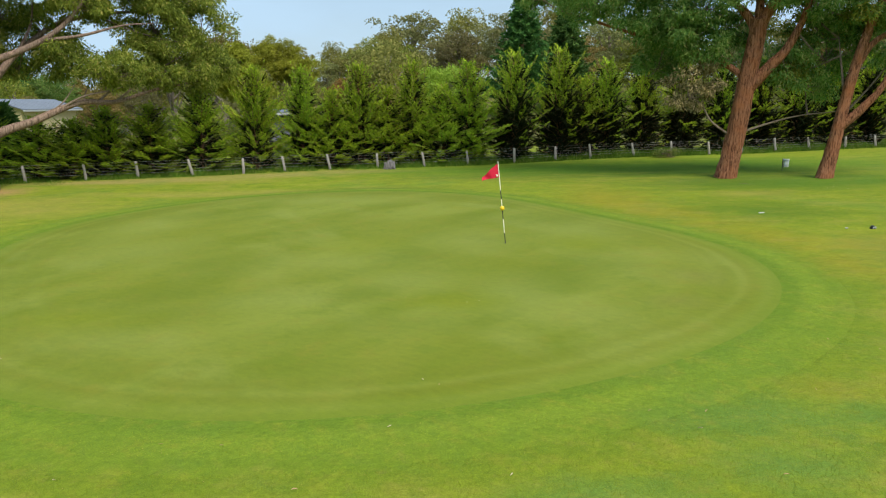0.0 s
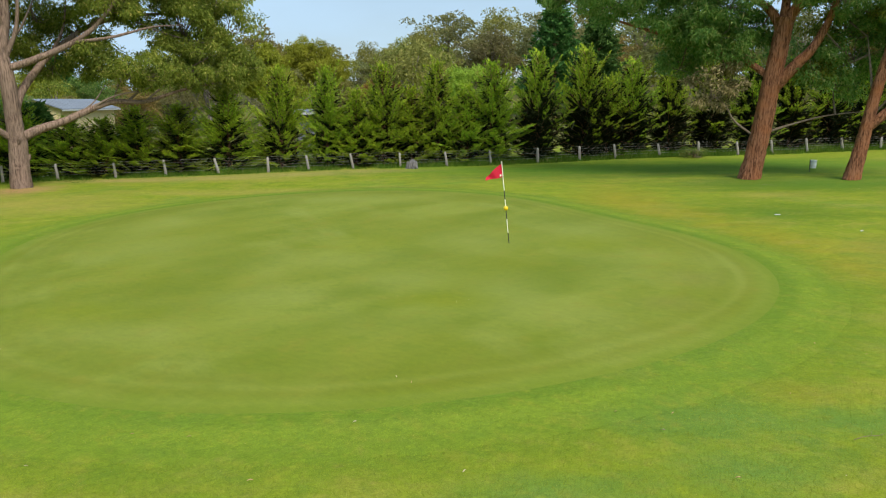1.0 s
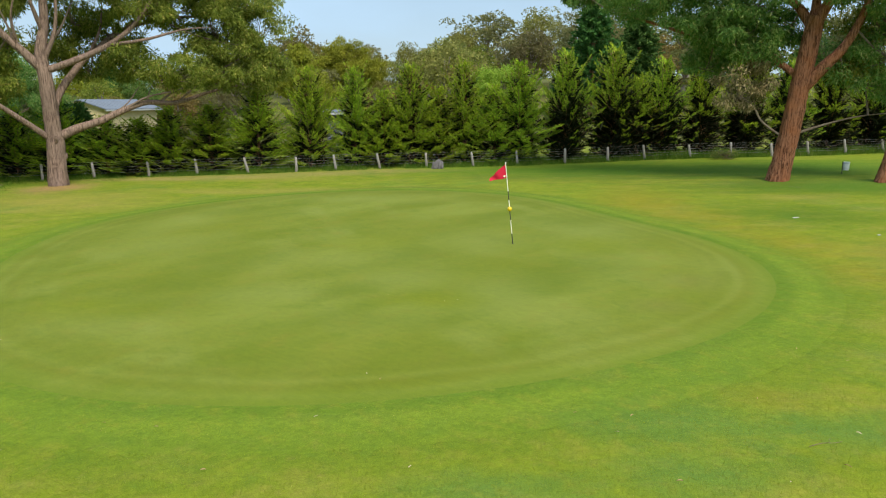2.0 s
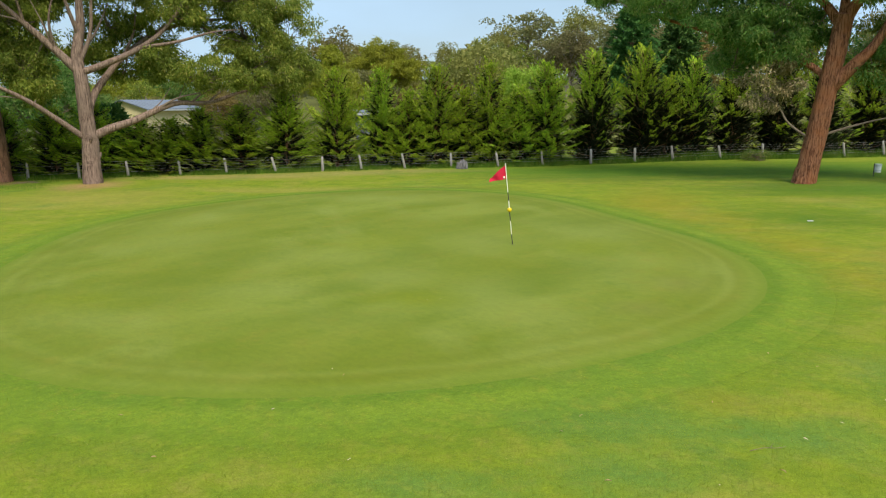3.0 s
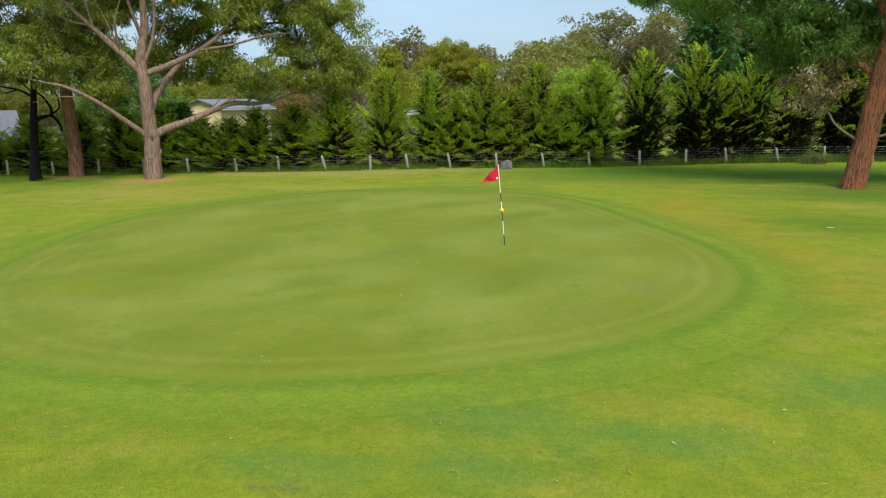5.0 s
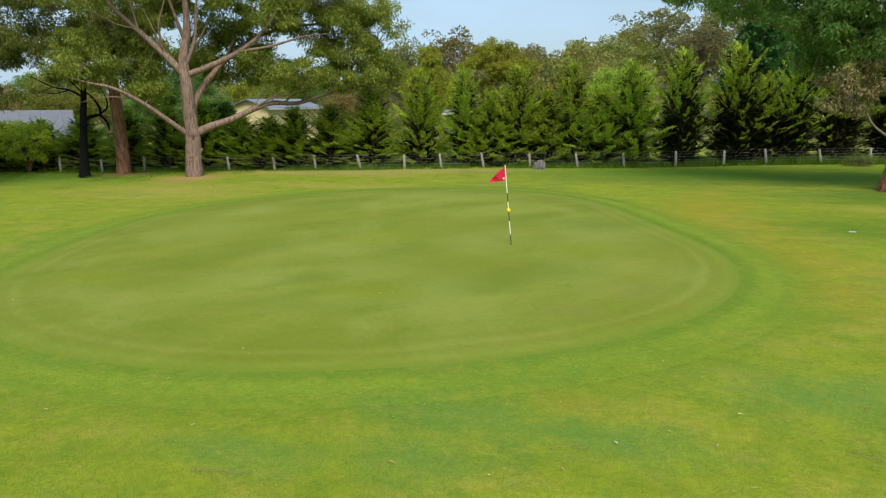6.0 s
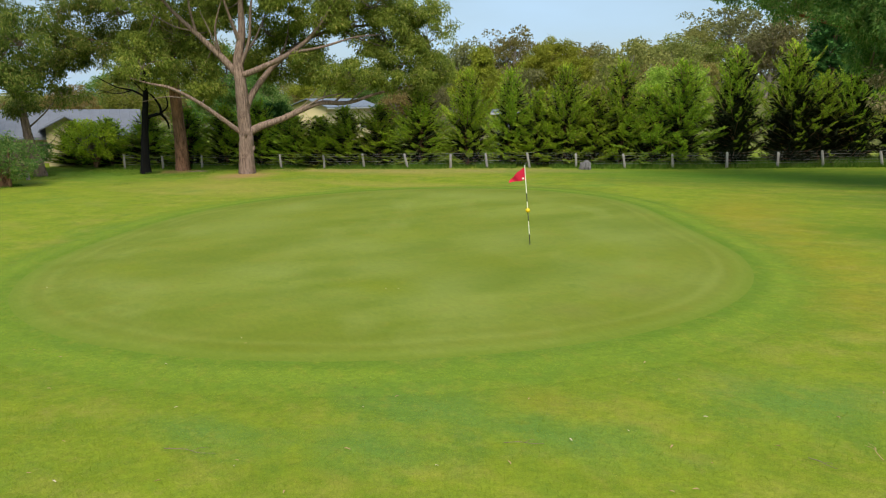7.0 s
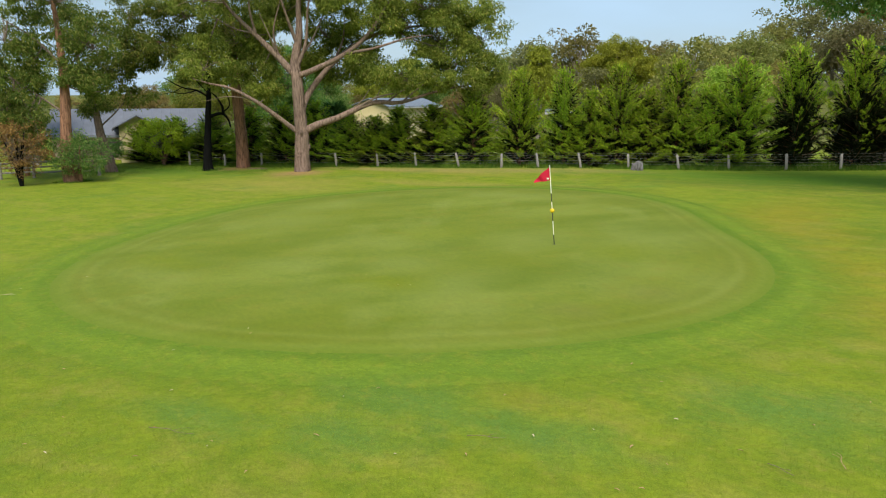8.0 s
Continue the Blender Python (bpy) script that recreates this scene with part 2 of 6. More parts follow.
M_GUM_LEAF_GREEN = leaf_material("green_gum_leaves", [(0.0, (0.08, 0.185, 0.045)), (0.5, (0.165, 0.305, 0.075)), (0.88, (0.27, 0.4, 0.11)), (1.0, (0.45, 0.45, 0.18))], 0.6)
M_DRY_LEAF = leaf_material("dry_leaves", [(0.0, (0.09, 0.095, 0.035)), (0.5, (0.2, 0.165, 0.08)), (1.0, (0.44, 0.34, 0.2))], 0.3)
M_RED_LEAF = leaf_material("reddish_leaves", [(0.0, (0.12, 0.075, 0.028)), (0.5, (0.23, 0.13, 0.05)), (1.0, (0.34, 0.21, 0.07))], 0.25)
M_FAR_LEAF = leaf_material("far_gum_leaves", [(0.0, (0.15, 0.165, 0.042)), (0.5, (0.24, 0.245, 0.066)), (1.0, (0.34, 0.32, 0.11))], 0.46, 0.7, 0.25)
M_FAR_GREY = leaf_material("far_grey_green_leaves", [(0.0, (0.135, 0.155, 0.058)), (0.5, (0.215, 0.23, 0.09)), (1.0, (0.31, 0.305, 0.14))], 0.46, 0.7, 0.25)
M_FAR_BROWN = leaf_material("far_brown_leaves", [(0.0, (0.175, 0.145, 0.048)), (0.5, (0.265, 0.215, 0.07)), (1.0, (0.35, 0.275, 0.105))], 0.46, 0.7, 0.25)
M_PINE = leaf_material("dark_pine_needles", [(0.0, (0.03, 0.085, 0.022)), (0.5, (0.058, 0.145, 0.036)), (1.0, (0.095, 0.2, 0.045))], 0.2, 0.6)
# Near-black inner foliage: old sprays, with the hollows' shade put into the colour.
M_CYPRESS_OLD_SHADE = leaf_material("old_shaded_inner_cypress_foliage", [(0.0, (0.008, 0.013, 0.004)), (0.5, (0.014, 0.022, 0.006)), (1.0, (0.03, 0.033, 0.012))], 0.02)
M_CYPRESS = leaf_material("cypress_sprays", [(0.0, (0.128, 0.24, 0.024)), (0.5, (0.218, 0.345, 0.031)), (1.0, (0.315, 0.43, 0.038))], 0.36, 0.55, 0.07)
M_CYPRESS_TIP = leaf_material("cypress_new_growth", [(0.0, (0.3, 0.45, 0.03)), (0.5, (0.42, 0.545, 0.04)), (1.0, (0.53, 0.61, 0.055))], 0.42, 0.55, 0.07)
M_LIME = leaf_material("lime_green_leaves", [(0.0, (0.22, 0.33, 0.04)), (0.5, (0.30, 0.42, 0.055)), (1.0, (0.40, 0.48, 0.08))], 0.4)
M_WATTLE = leaf_material("yellow_green_leaves", [(0.0, (0.175, 0.22, 0.024)), (0.5, (0.26, 0.305, 0.034)), (1.0, (0.35, 0.38, 0.055))], 0.35)
M_BARK_PINK = bark_material("pinkish_gum_bark", (0.1, 0.066, 0.05), (0.31, 0.215, 0.165), (0.23, 0.165, 0.13), 1.1, 0.09)
M_BARK_RED = bark_material("red_stringy_bark", (0.085, 0.03, 0.014), (0.4, 0.182, 0.1), (0.4, 0.145, 0.058), 1.25, 0.16)
M_BARK_BROWN = bark_material("brown_stringy_bark", (0.1, 0.05, 0.03), (0.37, 0.19, 0.112), (0.29, 0.16, 0.1), 1.0, 0.1)
M_BARK_GREY = bark_material("grey_gum_bark", (0.13, 0.11, 0.09), (0.34, 0.29, 0.24), (0.26, 0.22, 0.18), 1.0, 0.04)
M_CHAR = bark_material("charred_bark", (0.003, 0.003, 0.003), (0.008, 0.0075, 0.007), (0.005, 0.0045, 0.004), 1.0, 0.06)
M_TWIG = bark_material("twig_bark", (0.1, 0.07, 0.05), (0.24, 0.18, 0.14), (0.2, 0.16, 0.12), 2.0, 0.01)


# ---- mesh helpers ----
class Acc:
    """Gathers quads and triangles, each with a material slot, for one mesh."""

    def __init__(self):
        self.v, self.q, self.s, self.n = [], [], [], 0

    def add(self, verts, faces, slot=0):
        verts, faces = np.asarray(verts, float), np.asarray(faces, int)
        self.v.append(verts)
        self.q.append(faces + self.n)
        self.s.append(np.full(len(faces), slot))
        self.n += len(verts)

    def mesh(self, name, mats, smooth=False):
        me = bpy.data.meshes.new(name)
        v = np.concatenate(self.v)
        size = np.concatenate([np.full(len(f), f.shape[1]) for f in self.q])
        loops = np.concatenate([f.ravel() for f in self.q])
        me.vertices.add(len(v))
        me.vertices.foreach_set("co", v.ravel().astype(np.float32))
        me.loops.add(len(loops))
        me.loops.foreach_set("vertex_index", loops.astype(np.int32))
        me.polygons.add(len(size))
        me.polygons.foreach_set("loop_start", (np.cumsum(size) - size).astype(np.int32))
        me.polygons.foreach_set("material_index", np.concatenate(self.s).astype(np.int32))
        me.polygons.foreach_set("use_smooth", np.full(len(size), smooth))
        for k in mats:
            me.materials.append(k)
        me.update(calc_edges=True)
        me.validate()
        return me


def part(name, source, material, parent=None, label="", smooth=False):
    """Links one mesh object, from an Acc, a bmesh or a mesh, under a thing or a part."""
    mats = material if isinstance(material, (list, tuple)) else [material]
    if isinstance(source, Acc):
        me = source.mesh(name, mats, smooth)
    elif isinstance(source, bmesh.types.BMesh):
        me = bpy.data.meshes.new(name)
        source.to_mesh(me)
        source.free()
        for k in mats:
            me.materials.append(k)
        for f in me.polygons:
            f.use_smooth = smooth
    else:
        me = source
    ob = new(name, me)
    if parent:
        ob.parent = parent
    return tagged(ob, label)


def thing(name, label, category, at=(0, 0, 0), group="", turn=0.0):
    ob = new(name)
    ob.empty_display_size = 0.3
    ob.matrix_basis = pose(*at, 0, 0, turn)
    return tagged(ob, label, category, group)


def curve_through(pts, per=6):
    """A smooth line through the given points (Catmull-Rom)."""
    p = np.asarray(pts, float)
    p = np.vstack([2 * p[0] - p[1], p, 2 * p[-1] - p[-2]])
    out = []
    for i in range(1, len(p) - 2):
        t = np.linspace(0, 1, per, endpoint=False)[:, None]
        a, b, c, d = p[i - 1], p[i], p[i + 1], p[i + 2]
        out.append(0.5 * (2 * b + (c - a) * t + (2 * a - 5 * b + 4 * c - d) * t**2 + (3 * b - a - 3 * c + d) * t**3))
    return np.vstack([*out, p[-2][None]])


def tube(acc, path, radii, sides=8, rng=None, lumpy=0.0, slot=0):
    path = np.asarray(path, float)
    radii = np.broadcast_to(np.asarray(radii, float), (len(path),))
    way = np.gradient(path, axis=0)
    way /= np.linalg.norm(way, axis=1, keepdims=True) + 1e-9
    side = np.cross(way, (0.31, 0.95, 0.05))
    side /= np.linalg.norm(side, axis=1, keepdims=True) + 1e-9
    other = np.cross(way, side)
    a = np.linspace(0, 2 * np.pi, sides, endpoint=False)
    r = radii[:, None] * np.ones(sides)
    if rng is not None and lumpy:
        ridge = rng.normal(0, lumpy, sides)
        r = r * (1 + ridge + rng.normal(0, lumpy * 0.6, r.shape))
    v = path[:, None] + r[..., None] * (np.cos(a)[None, :, None] * side[:, None] + np.sin(a)[None, :, None] * other[:, None])
    n = len(path)
    i, j = np.meshgrid(np.arange(n - 1), np.arange(sides), indexing="ij")
    k = (j + 1) % sides
    f = np.stack([i * sides + j, i * sides + k, (i + 1) * sides + k, (i + 1) * sides + j], -1).reshape(-1, 4)
    acc.add(v.reshape(-1, 3), f, slot)
    cap = np.vstack([v[-1], path[-1] + way[-1] * radii[-1] * 0.4])
    acc.add(cap, [(s, (s + 1) % sides, sides) for s in range(sides)], slot)


def blades(acc, at, way, length, width, rng, slot=0, face=None):
    """Leaves: a slender pointed blade each, from at along way."""
    at, way = np.asarray(at, float), np.asarray(way, float)
    way = way / (np.linalg.norm(way, axis=1, keepdims=True) + 1e-9)
    turn = rng.normal(size=at.shape) if face is None else np.asarray(face, float) + rng.normal(0, 0.22, at.shape)
    side = np.cross(way, turn)
    side /= np.linalg.norm(side, axis=1, keepdims=True) + 1e-9
    length, width = np.broadcast_to(length, len(at))[:, None], np.broadcast_to(width, len(at))[:, None]
    v = np.stack([at - side * width * 0.62, at + side * width * 0.62 + way * length * 0.25, at + way * length], 1).reshape(-1, 3)
    acc.add(v, np.arange(len(at) * 3).reshape(-1, 3), slot)


# ---- the lie of the land ----
GREEN_MID = (-2.8, 21.0)
GREEN_WAVES = (10.97, -0.08, -0.10, -0.96, -0.88, 0.14, -0.21, 0.11, -0.21)


def green_radius(a):
    w = GREEN_WAVES
    r = np.full_like(a, w[0])
    for k in range(1, 5):
        r = r + w[2 * k - 1] * np.cos(k * a) + w[2 * k] * np.sin(k * a)
    return r


def smooth(a, b, x):
    t = np.clip((x - a) / (b - a), 0, 1)
    return t * t * (3 - 2 * t)


def inside_green(x, y):
    """Metres inside the green's edge (minus: outside)."""
    dx, dy = x - GREEN_MID[0], y - GREEN_MID[1]
    return green_radius(np.arctan2(dy, dx)) - np.hypot(dx, dy)


def land(x, y):
    x, y = np.asarray(x, float), np.asarray(y, float)
    z = 0.017 * np.clip(x, -45, 60) + 0.0078 * np.clip(y, -30, 60) - 0.08
    z = z + 0.18 * smooth(-2.2, 3.0, inside_green(x, y))
    away = np.hypot(x, y)
    z = z + 0.05 * np.sin(x * 0.31 + 1.0) * np.sin(y * 0.23) * smooth(0.5, 3.5, -inside_green(x, y))
    hill = 8.0 * smooth(70, 190, y + 0.25 * x) * smooth(-150, 10, x + 0.12 * y) + 7 * smooth(160, 420, y)
    return z + hill + 5 * smooth(150, 500, away) * (1 - smooth(0, 60, y))


def on_land(x, y, up=0.0):
    return (x, y, float(land(x, y)) + up)


def steps_from(fine_lo, fine_hi, fine, far, grow=1.16):
    mid = list(np.arange(fine_lo, fine_hi + 1e-6, fine))
    s, up, down = fine, [mid[-1]], [mid[0]]
    while up[-1] < far:
        s *= grow
        up.append(up[-1] + s)
        down.append(down[-1] - s)
    return np.array(down[:0:-1] + mid + up[1:])


def mark_edge(ob):
    """Keeps, at each vertex, how far inside the green it lies."""
    at = ob.data.attributes.new("edge", "FLOAT", "POINT")
    co = np.zeros(len(ob.data.vertices) * 3, np.float32)
    ob.data.vertices.foreach_get("co", co)
    co = co.reshape(-1, 3)
    at.data.foreach_set("value", inside_green(co[:, 0], co[:, 1]).astype(np.float32))


def build_ground():
    xs, ys = steps_from(-22, 22, 0.4, 2500), steps_from(2, 52, 0.4, 2500)
    x, y = np.meshgrid(xs, ys)
    z = land(x, y) - 0.06 * smooth(0.05, 0.45, inside_green(x, y) + 1.2)
    acc = Acc()
    i, j = np.meshgrid(np.arange(len(ys) - 1), np.arange(len(xs) - 1), indexing="ij")
    k, w = i * len(xs) + j, len(xs)
    acc.add(np.stack([x, y, z], -1).reshape(-1, 3), np.stack([k, k + 1, k + w + 1, k + w], -1).reshape(-1, 4))
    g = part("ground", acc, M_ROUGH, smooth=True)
    mark_edge(g)
    tagged(g, "mown grass with dry and damp patches and painted tree shade", "grass", kind="structure")


def ring_sheet(inner, outer, rings, lift, around=480):
    """A sheet between two distances inside the green's edge, lying on the land."""
    a = np.linspace(0, 2 * np.pi, around, endpoint=False)
    acc, v, edge = Acc(), [], []
    for k in range(rings + 1):
        d = outer + (inner - outer) * k / rings
        r = green_radius(a) - d
        x, y = GREEN_MID[0] + r * np.cos(a), GREEN_MID[1] + r * np.sin(a)
        up = lift(d) + 0 * x
        v.append(np.stack([x, y, land(x, y) + up], -1))
    v = np.vstack(v)
    i, j = np.meshgrid(np.arange(rings), np.arange(around), indexing="ij")
    n = (j + 1) % around
    acc.add(v, np.stack([i * around + j, i * around + n, (i + 1) * around + n, (i + 1) * around + j], -1).reshape(-1, 4))
    return acc


GREEN_PATCHES = (
    ((0.192, 0.225, 0.045), 0.5, ((-3.2, 18.1, 1.9, 1.5), (-8.6, 20.0, 2.2, 2.2), (-3.5, 14.7, 1.7, 1.1), (-0.8, 16.1, 1.5, 1.2), (1.6, 14.8, 1.0, 2.0), (2.5, 13.3, 1.3, 0.9), (0.8, 20.6, 1.5, 2.0), (-5.6, 12.2, 2.0, 0.8), (4.0, 22.0, 1.7, 3.0), (6.6, 18.0, 0.9, 3.2), (-9.5, 24.0, 1.8, 3.0), (-3.7, 29.5, 3.6, 1.6))),
    ((0.105, 0.146, 0.012), 0.5, ((-5.9, 18.1, 1.7, 1.9), (-8.0, 26.0, 2.4, 1.7), (-0.9, 18.7, 1.3, 1.3), (3.9, 17.3, 1.4, 1.6), (2.7, 15.9, 1.1, 1.3), (-6.0, 13.9, 1.6, 0.8), (-0.4, 12.9, 2.0, 0.8), (-5.5, 15.2, 1.7, 0.8), (2.3, 24.5, 2.6, 1.6), (-1.9, 14.9, 1.1, 0.9))),
    ((0.15, 0.182, 0.007), 0.55, ((-2.4, 20.2, 1.4, 1.5), (3.7, 20.0, 1.2, 1.4), (-6.9, 13.6, 1.6, 0.7), (0.2, 14.3, 1.2, 0.7))),
    ((0.165, 0.16, 0.04), 0.4, ((5.7, 16.3, 0.7, 0.9), (4.7, 14.2, 0.8, 0.6))),
)


def green_material():
    """Closely mown turf: soft light and dark patches, mower rings along the edge."""
    m, n, l, b = nodes("green_turf", 0.9, 0.15)
    p = position(n)
    big = noise_node(n, l, p, 0.2, 3, 0.55, (1.0, 0.8, 1.0))
    mid = noise_node(n, l, p, 0.42, 3, 0.5, (1.5, 0.42, 1.0), 38)
    sway = noise_node(n, l, p, 0.55, 3, 0.5, (1.25, 0.5, 1.0), -30)
    spot = noise_node(n, l, p, 1.7, 5, 0.65)
    col = mixed(n, l, ranged(n, l, mid, 0.36, 0.64), (0.124, 0.163, 0.013), (0.172, 0.206, 0.028))
    col = mixed(n, l, ranged(n, l, sway, 0.5, 0.68, 0, 0.55), col, (0.19, 0.222, 0.042))
    col = mixed(n, l, ranged(n, l, big, 0.42, 0.64, 0, 0.65), col, (0.138, 0.165, 0.01))
    col = mixed(n, l, ranged(n, l, spot, 0.53, 0.72, 0, 0.5), col, (0.185, 0.175, 0.022))
    col = mixed(n, l, ranged(n, l, spot, 0.45, 0.28, 0, 0.5), col, (0.1, 0.148, 0.013))
    for tone, strength, spots in GREEN_PATCHES:
        for x, y, w, h in spots:
            col = mixed(n, l, mixed(n, l, strength, (0, 0, 0), soft_spot(n, l, p, (x, y), (w, h), mid)), col, tone)
    at = n.new("ShaderNodeAttribute")
    at.attribute_name = "edge"
    wob = noise_node(n, l, p, 0.5, 2)
    e = n.new("ShaderNodeMath")
    e.operation = "MULTIPLY_ADD"
    e.inputs[1].default_value = 0.25
    l.new(wob, e.inputs[0])
    l.new(at.outputs["Fac"], e.inputs[2])
    s = n.new("ShaderNodeMath")
    s.operation = "SINE"
    k = n.new("ShaderNodeMath")
    k.operation = "MULTIPLY"
    k.inputs[1].default_value = 10.5
    l.new(e.outputs[0], k.inputs[0])
    l.new(k.outputs[0], s.inputs[0])
    near = ranged(n, l, at.outputs["Fac"], 0.3, 3.0, 0.42, 0.0)
    f = n.new("ShaderNodeMath")
    f.operation = "MULTIPLY"
    l.new(near, f.inputs[0])
    l.new(ranged(n, l, s.outputs[0], -1, 1), f.inputs[1])
    col = mixed(n, l, f.outputs[0], col, (0.118, 0.138, 0.011))
    scuff = ramp_node(n, l, ranged(n, l, e.outputs[0], 0.9, 2.3), [(0.0, (0, 0, 0)), (0.2, (0.6, 0.6, 0.6)), (0.38, (0.1, 0.1, 0.1)), (0.55, (0.5, 0.5, 0.5)), (0.7, (0, 0, 0)), (1.0, (0, 0, 0))])
    col = mixed(n, l, mixed(n, l, ranged(n, l, spot, 0.38, 0.6), (0, 0, 0), scuff), col, (0.118, 0.15, 0.014))
    col = mixed(n, l, ranged(n, l, at.outputs["Fac"], 0.02, 0.12, 0.2, 0.0), col, (0.22, 0.25, 0.07))
    tracks = ramp_node(n, l, ranged(n, l, e.outputs[0], 0.0, 1.6), [(0.0, (0, 0, 0)), (0.2, (0.1, 0.1, 0.1)), (0.27, (0.3, 0.3, 0.3)), (0.35, (0, 0, 0)), (0.5, (0, 0, 0)), (0.6, (0.25, 0.25, 0.25)), (0.7, (0, 0, 0)), (1.0, (0, 0, 0))])
    col = mixed(n, l, mixed(n, l, ranged(n, l, big, 0.35, 0.6, 0.25, 0.9), (0, 0, 0), tracks), col, (0.2, 0.222, 0.045))
    ragged = noise_node(n, l, p, 2.2, 5, 0.7)
    rim = n.new("ShaderNodeMath")
    rim.operation = "MULTIPLY_ADD"
    rim.inputs[1].default_value = -0.9
    l.new(ragged, rim.inputs[0])
    l.new(at.outputs["Fac"], rim.inputs[2])
    col = mixed(n, l, ranged(n, l, rim.outputs[0], -0.45, 0.22, 0.85, 0.0), col, (0.124, 0.174, 0.014))
    grain = noise_node(n, l, p, 70, 3, 0.7)
    speck = noise_node(n, l, p, 7.0, 6, 0.7, (0.8, 1.3, 1.0), 30)
    col = mixed(n, l, 0.3, col, ramp_node(n, l, speck, [(0.34, (0.36, 0.38, 0.33)), (0.5, (0.5, 0.5, 0.5)), (0.68, (0.64, 0.61, 0.5))]), "OVERLAY")
    col = mixed(n, l, 0.34, col, ramp_node(n, l, grain, [(0.3, (0.3, 0.3, 0.3)), (0.7, (0.7, 0.7, 0.66))]), "OVERLAY")
    l.new(col, b.inputs["Base Color"])
    bumped(n, l, b, grain, 0.2, 0.008)
    return m


def build_green():
    around, rings = 240, 56
    a = np.linspace(0, 2 * np.pi, around, endpoint=False)
    acc, v = Acc(), []
    for k in range(rings):
        r = green_radius(a) * (1 - k / rings)
        x, y = GREEN_MID[0] + r * np.cos(a), GREEN_MID[1] + r * np.sin(a)
        v.append(np.stack([x, y, land(x, y) + 0.012], -1))
    i, j = np.meshgrid(np.arange(rings - 1), np.arange(around), indexing="ij")
    n = (j + 1) % around
    v.append(np.array([(*GREEN_MID, float(land(*GREEN_MID)) + 0.012)]))
    acc.add(np.vstack(v), np.stack([i * around + j, i * around + n, (i + 1) * around + n, (i + 1) * around + j], -1).reshape(-1, 4))
    acc.add(np.zeros((0, 3)), np.array([((rings - 1) * around + j, (rings - 1) * around + (j + 1) % around, rings * around) for j in range(around)]) - acc.n)
    g = part("putting_green", acc, green_material(), smooth=True)
    mark_edge(g)
    tagged(g, "closely mown golf green with faint mowing rings", "golf green", kind="structure")
    f = part("fringe", ring_sheet(0.24, -1.6, 20, lambda d: 0.012 + 0.01 * min(1.0, max(-1.0, (0.05 - d) / 0.2)) - 0.075 * max(0.0, (-d - 0.9) / 0.7) ** 2), M_ROUGH, smooth=True)
    mark_edge(f)
    tagged(f, "darker ring of longer grass round the green", "grass", kind="structure")


build_ground()
build_green()


# ---- trees ----
def limb_mesh(pts, r0, r1, rng, sides=10, per=6, lumpy=0.05, flare=0.0, power=1.0):
    path = curve_through(pts, per)
    t = np.linspace(0, 1, len(path)) ** power
    r = r0 + (r1 - r0) * t
    if flare:
        d = np.linalg.norm(path - path[0], axis=1)
        r = r * (1 + flare * np.exp(-d / 0.45))
    acc = Acc()
    tube(acc, path, r, sides, rng, lumpy)
    return acc, path


def leafy_masses(tree, masses, skeleton_pts, rng, leaf, leaf_count, size, twig_mat, droop=0.6, spread=0.42, branch=True, name="crown"):
    """Crown: clumps of leaves inside loose masses, each clump on a twig that leaves the nearest limb."""
    leaves, twigs = Acc(), Acc()
    sk = np.vstack(skeleton_pts)
    for cx, cy, cz, rx, ry, rz, count in masses:
        count = int(count * 1.9)
        d = rng.normal(size=(count, 3))
        d /= np.linalg.norm(d, axis=1, keepdims=True)
        at = np.array((cx, cy, cz)) + d * (rng.uniform(0.15, 1, (count, 1)) ** 0.45) * (rx, ry, rz)
        if branch:
            near = sk[np.argmin(np.linalg.norm(sk - (cx, cy, cz), axis=1))]
            hub = np.array((cx, cy, cz - rz * 0.4))
            mid = (near + hub) / 2 + (0, 0, -0.1)
            tube(twigs, curve_through([near, mid, hub], 4), np.linspace(0.055, 0.03, 9), 5)
            for c in at:
                w = (hub + c) / 2 + rng.normal(0, 0.2, 3)
                tube(twigs, curve_through([hub, w, c], 3), np.linspace(0.022, 0.006, 7), 3)
        for c in at:
            k = int(leaf_count * 0.72 * rng.uniform(0.5, 1.4))
            off = rng.normal(size=(k, 3))
            off *= rng.uniform(0.05, 1, (k, 1)) ** 0.42 / np.linalg.norm(off, axis=1, keepdims=True)
            off = off * (spread, spread, spread * 0.72) * 0.68 * rng.uniform(0.6, 1.4) * rng.uniform(0.8, 1.25, 3)
            way = off * 0.8 + rng.normal(0, 0.5, (k, 3)) + (0, 0, -droop)
            blades(leaves, c + off, way, size * rng.uniform(0.6, 1.35, k), size * 0.3 * rng.uniform(0.7, 1.3, k), rng)
    if branch:
        tagged(part("branchwork", twigs, twig_mat, tree), kind="stuff")
    part(name, leaves, leaf, tree)


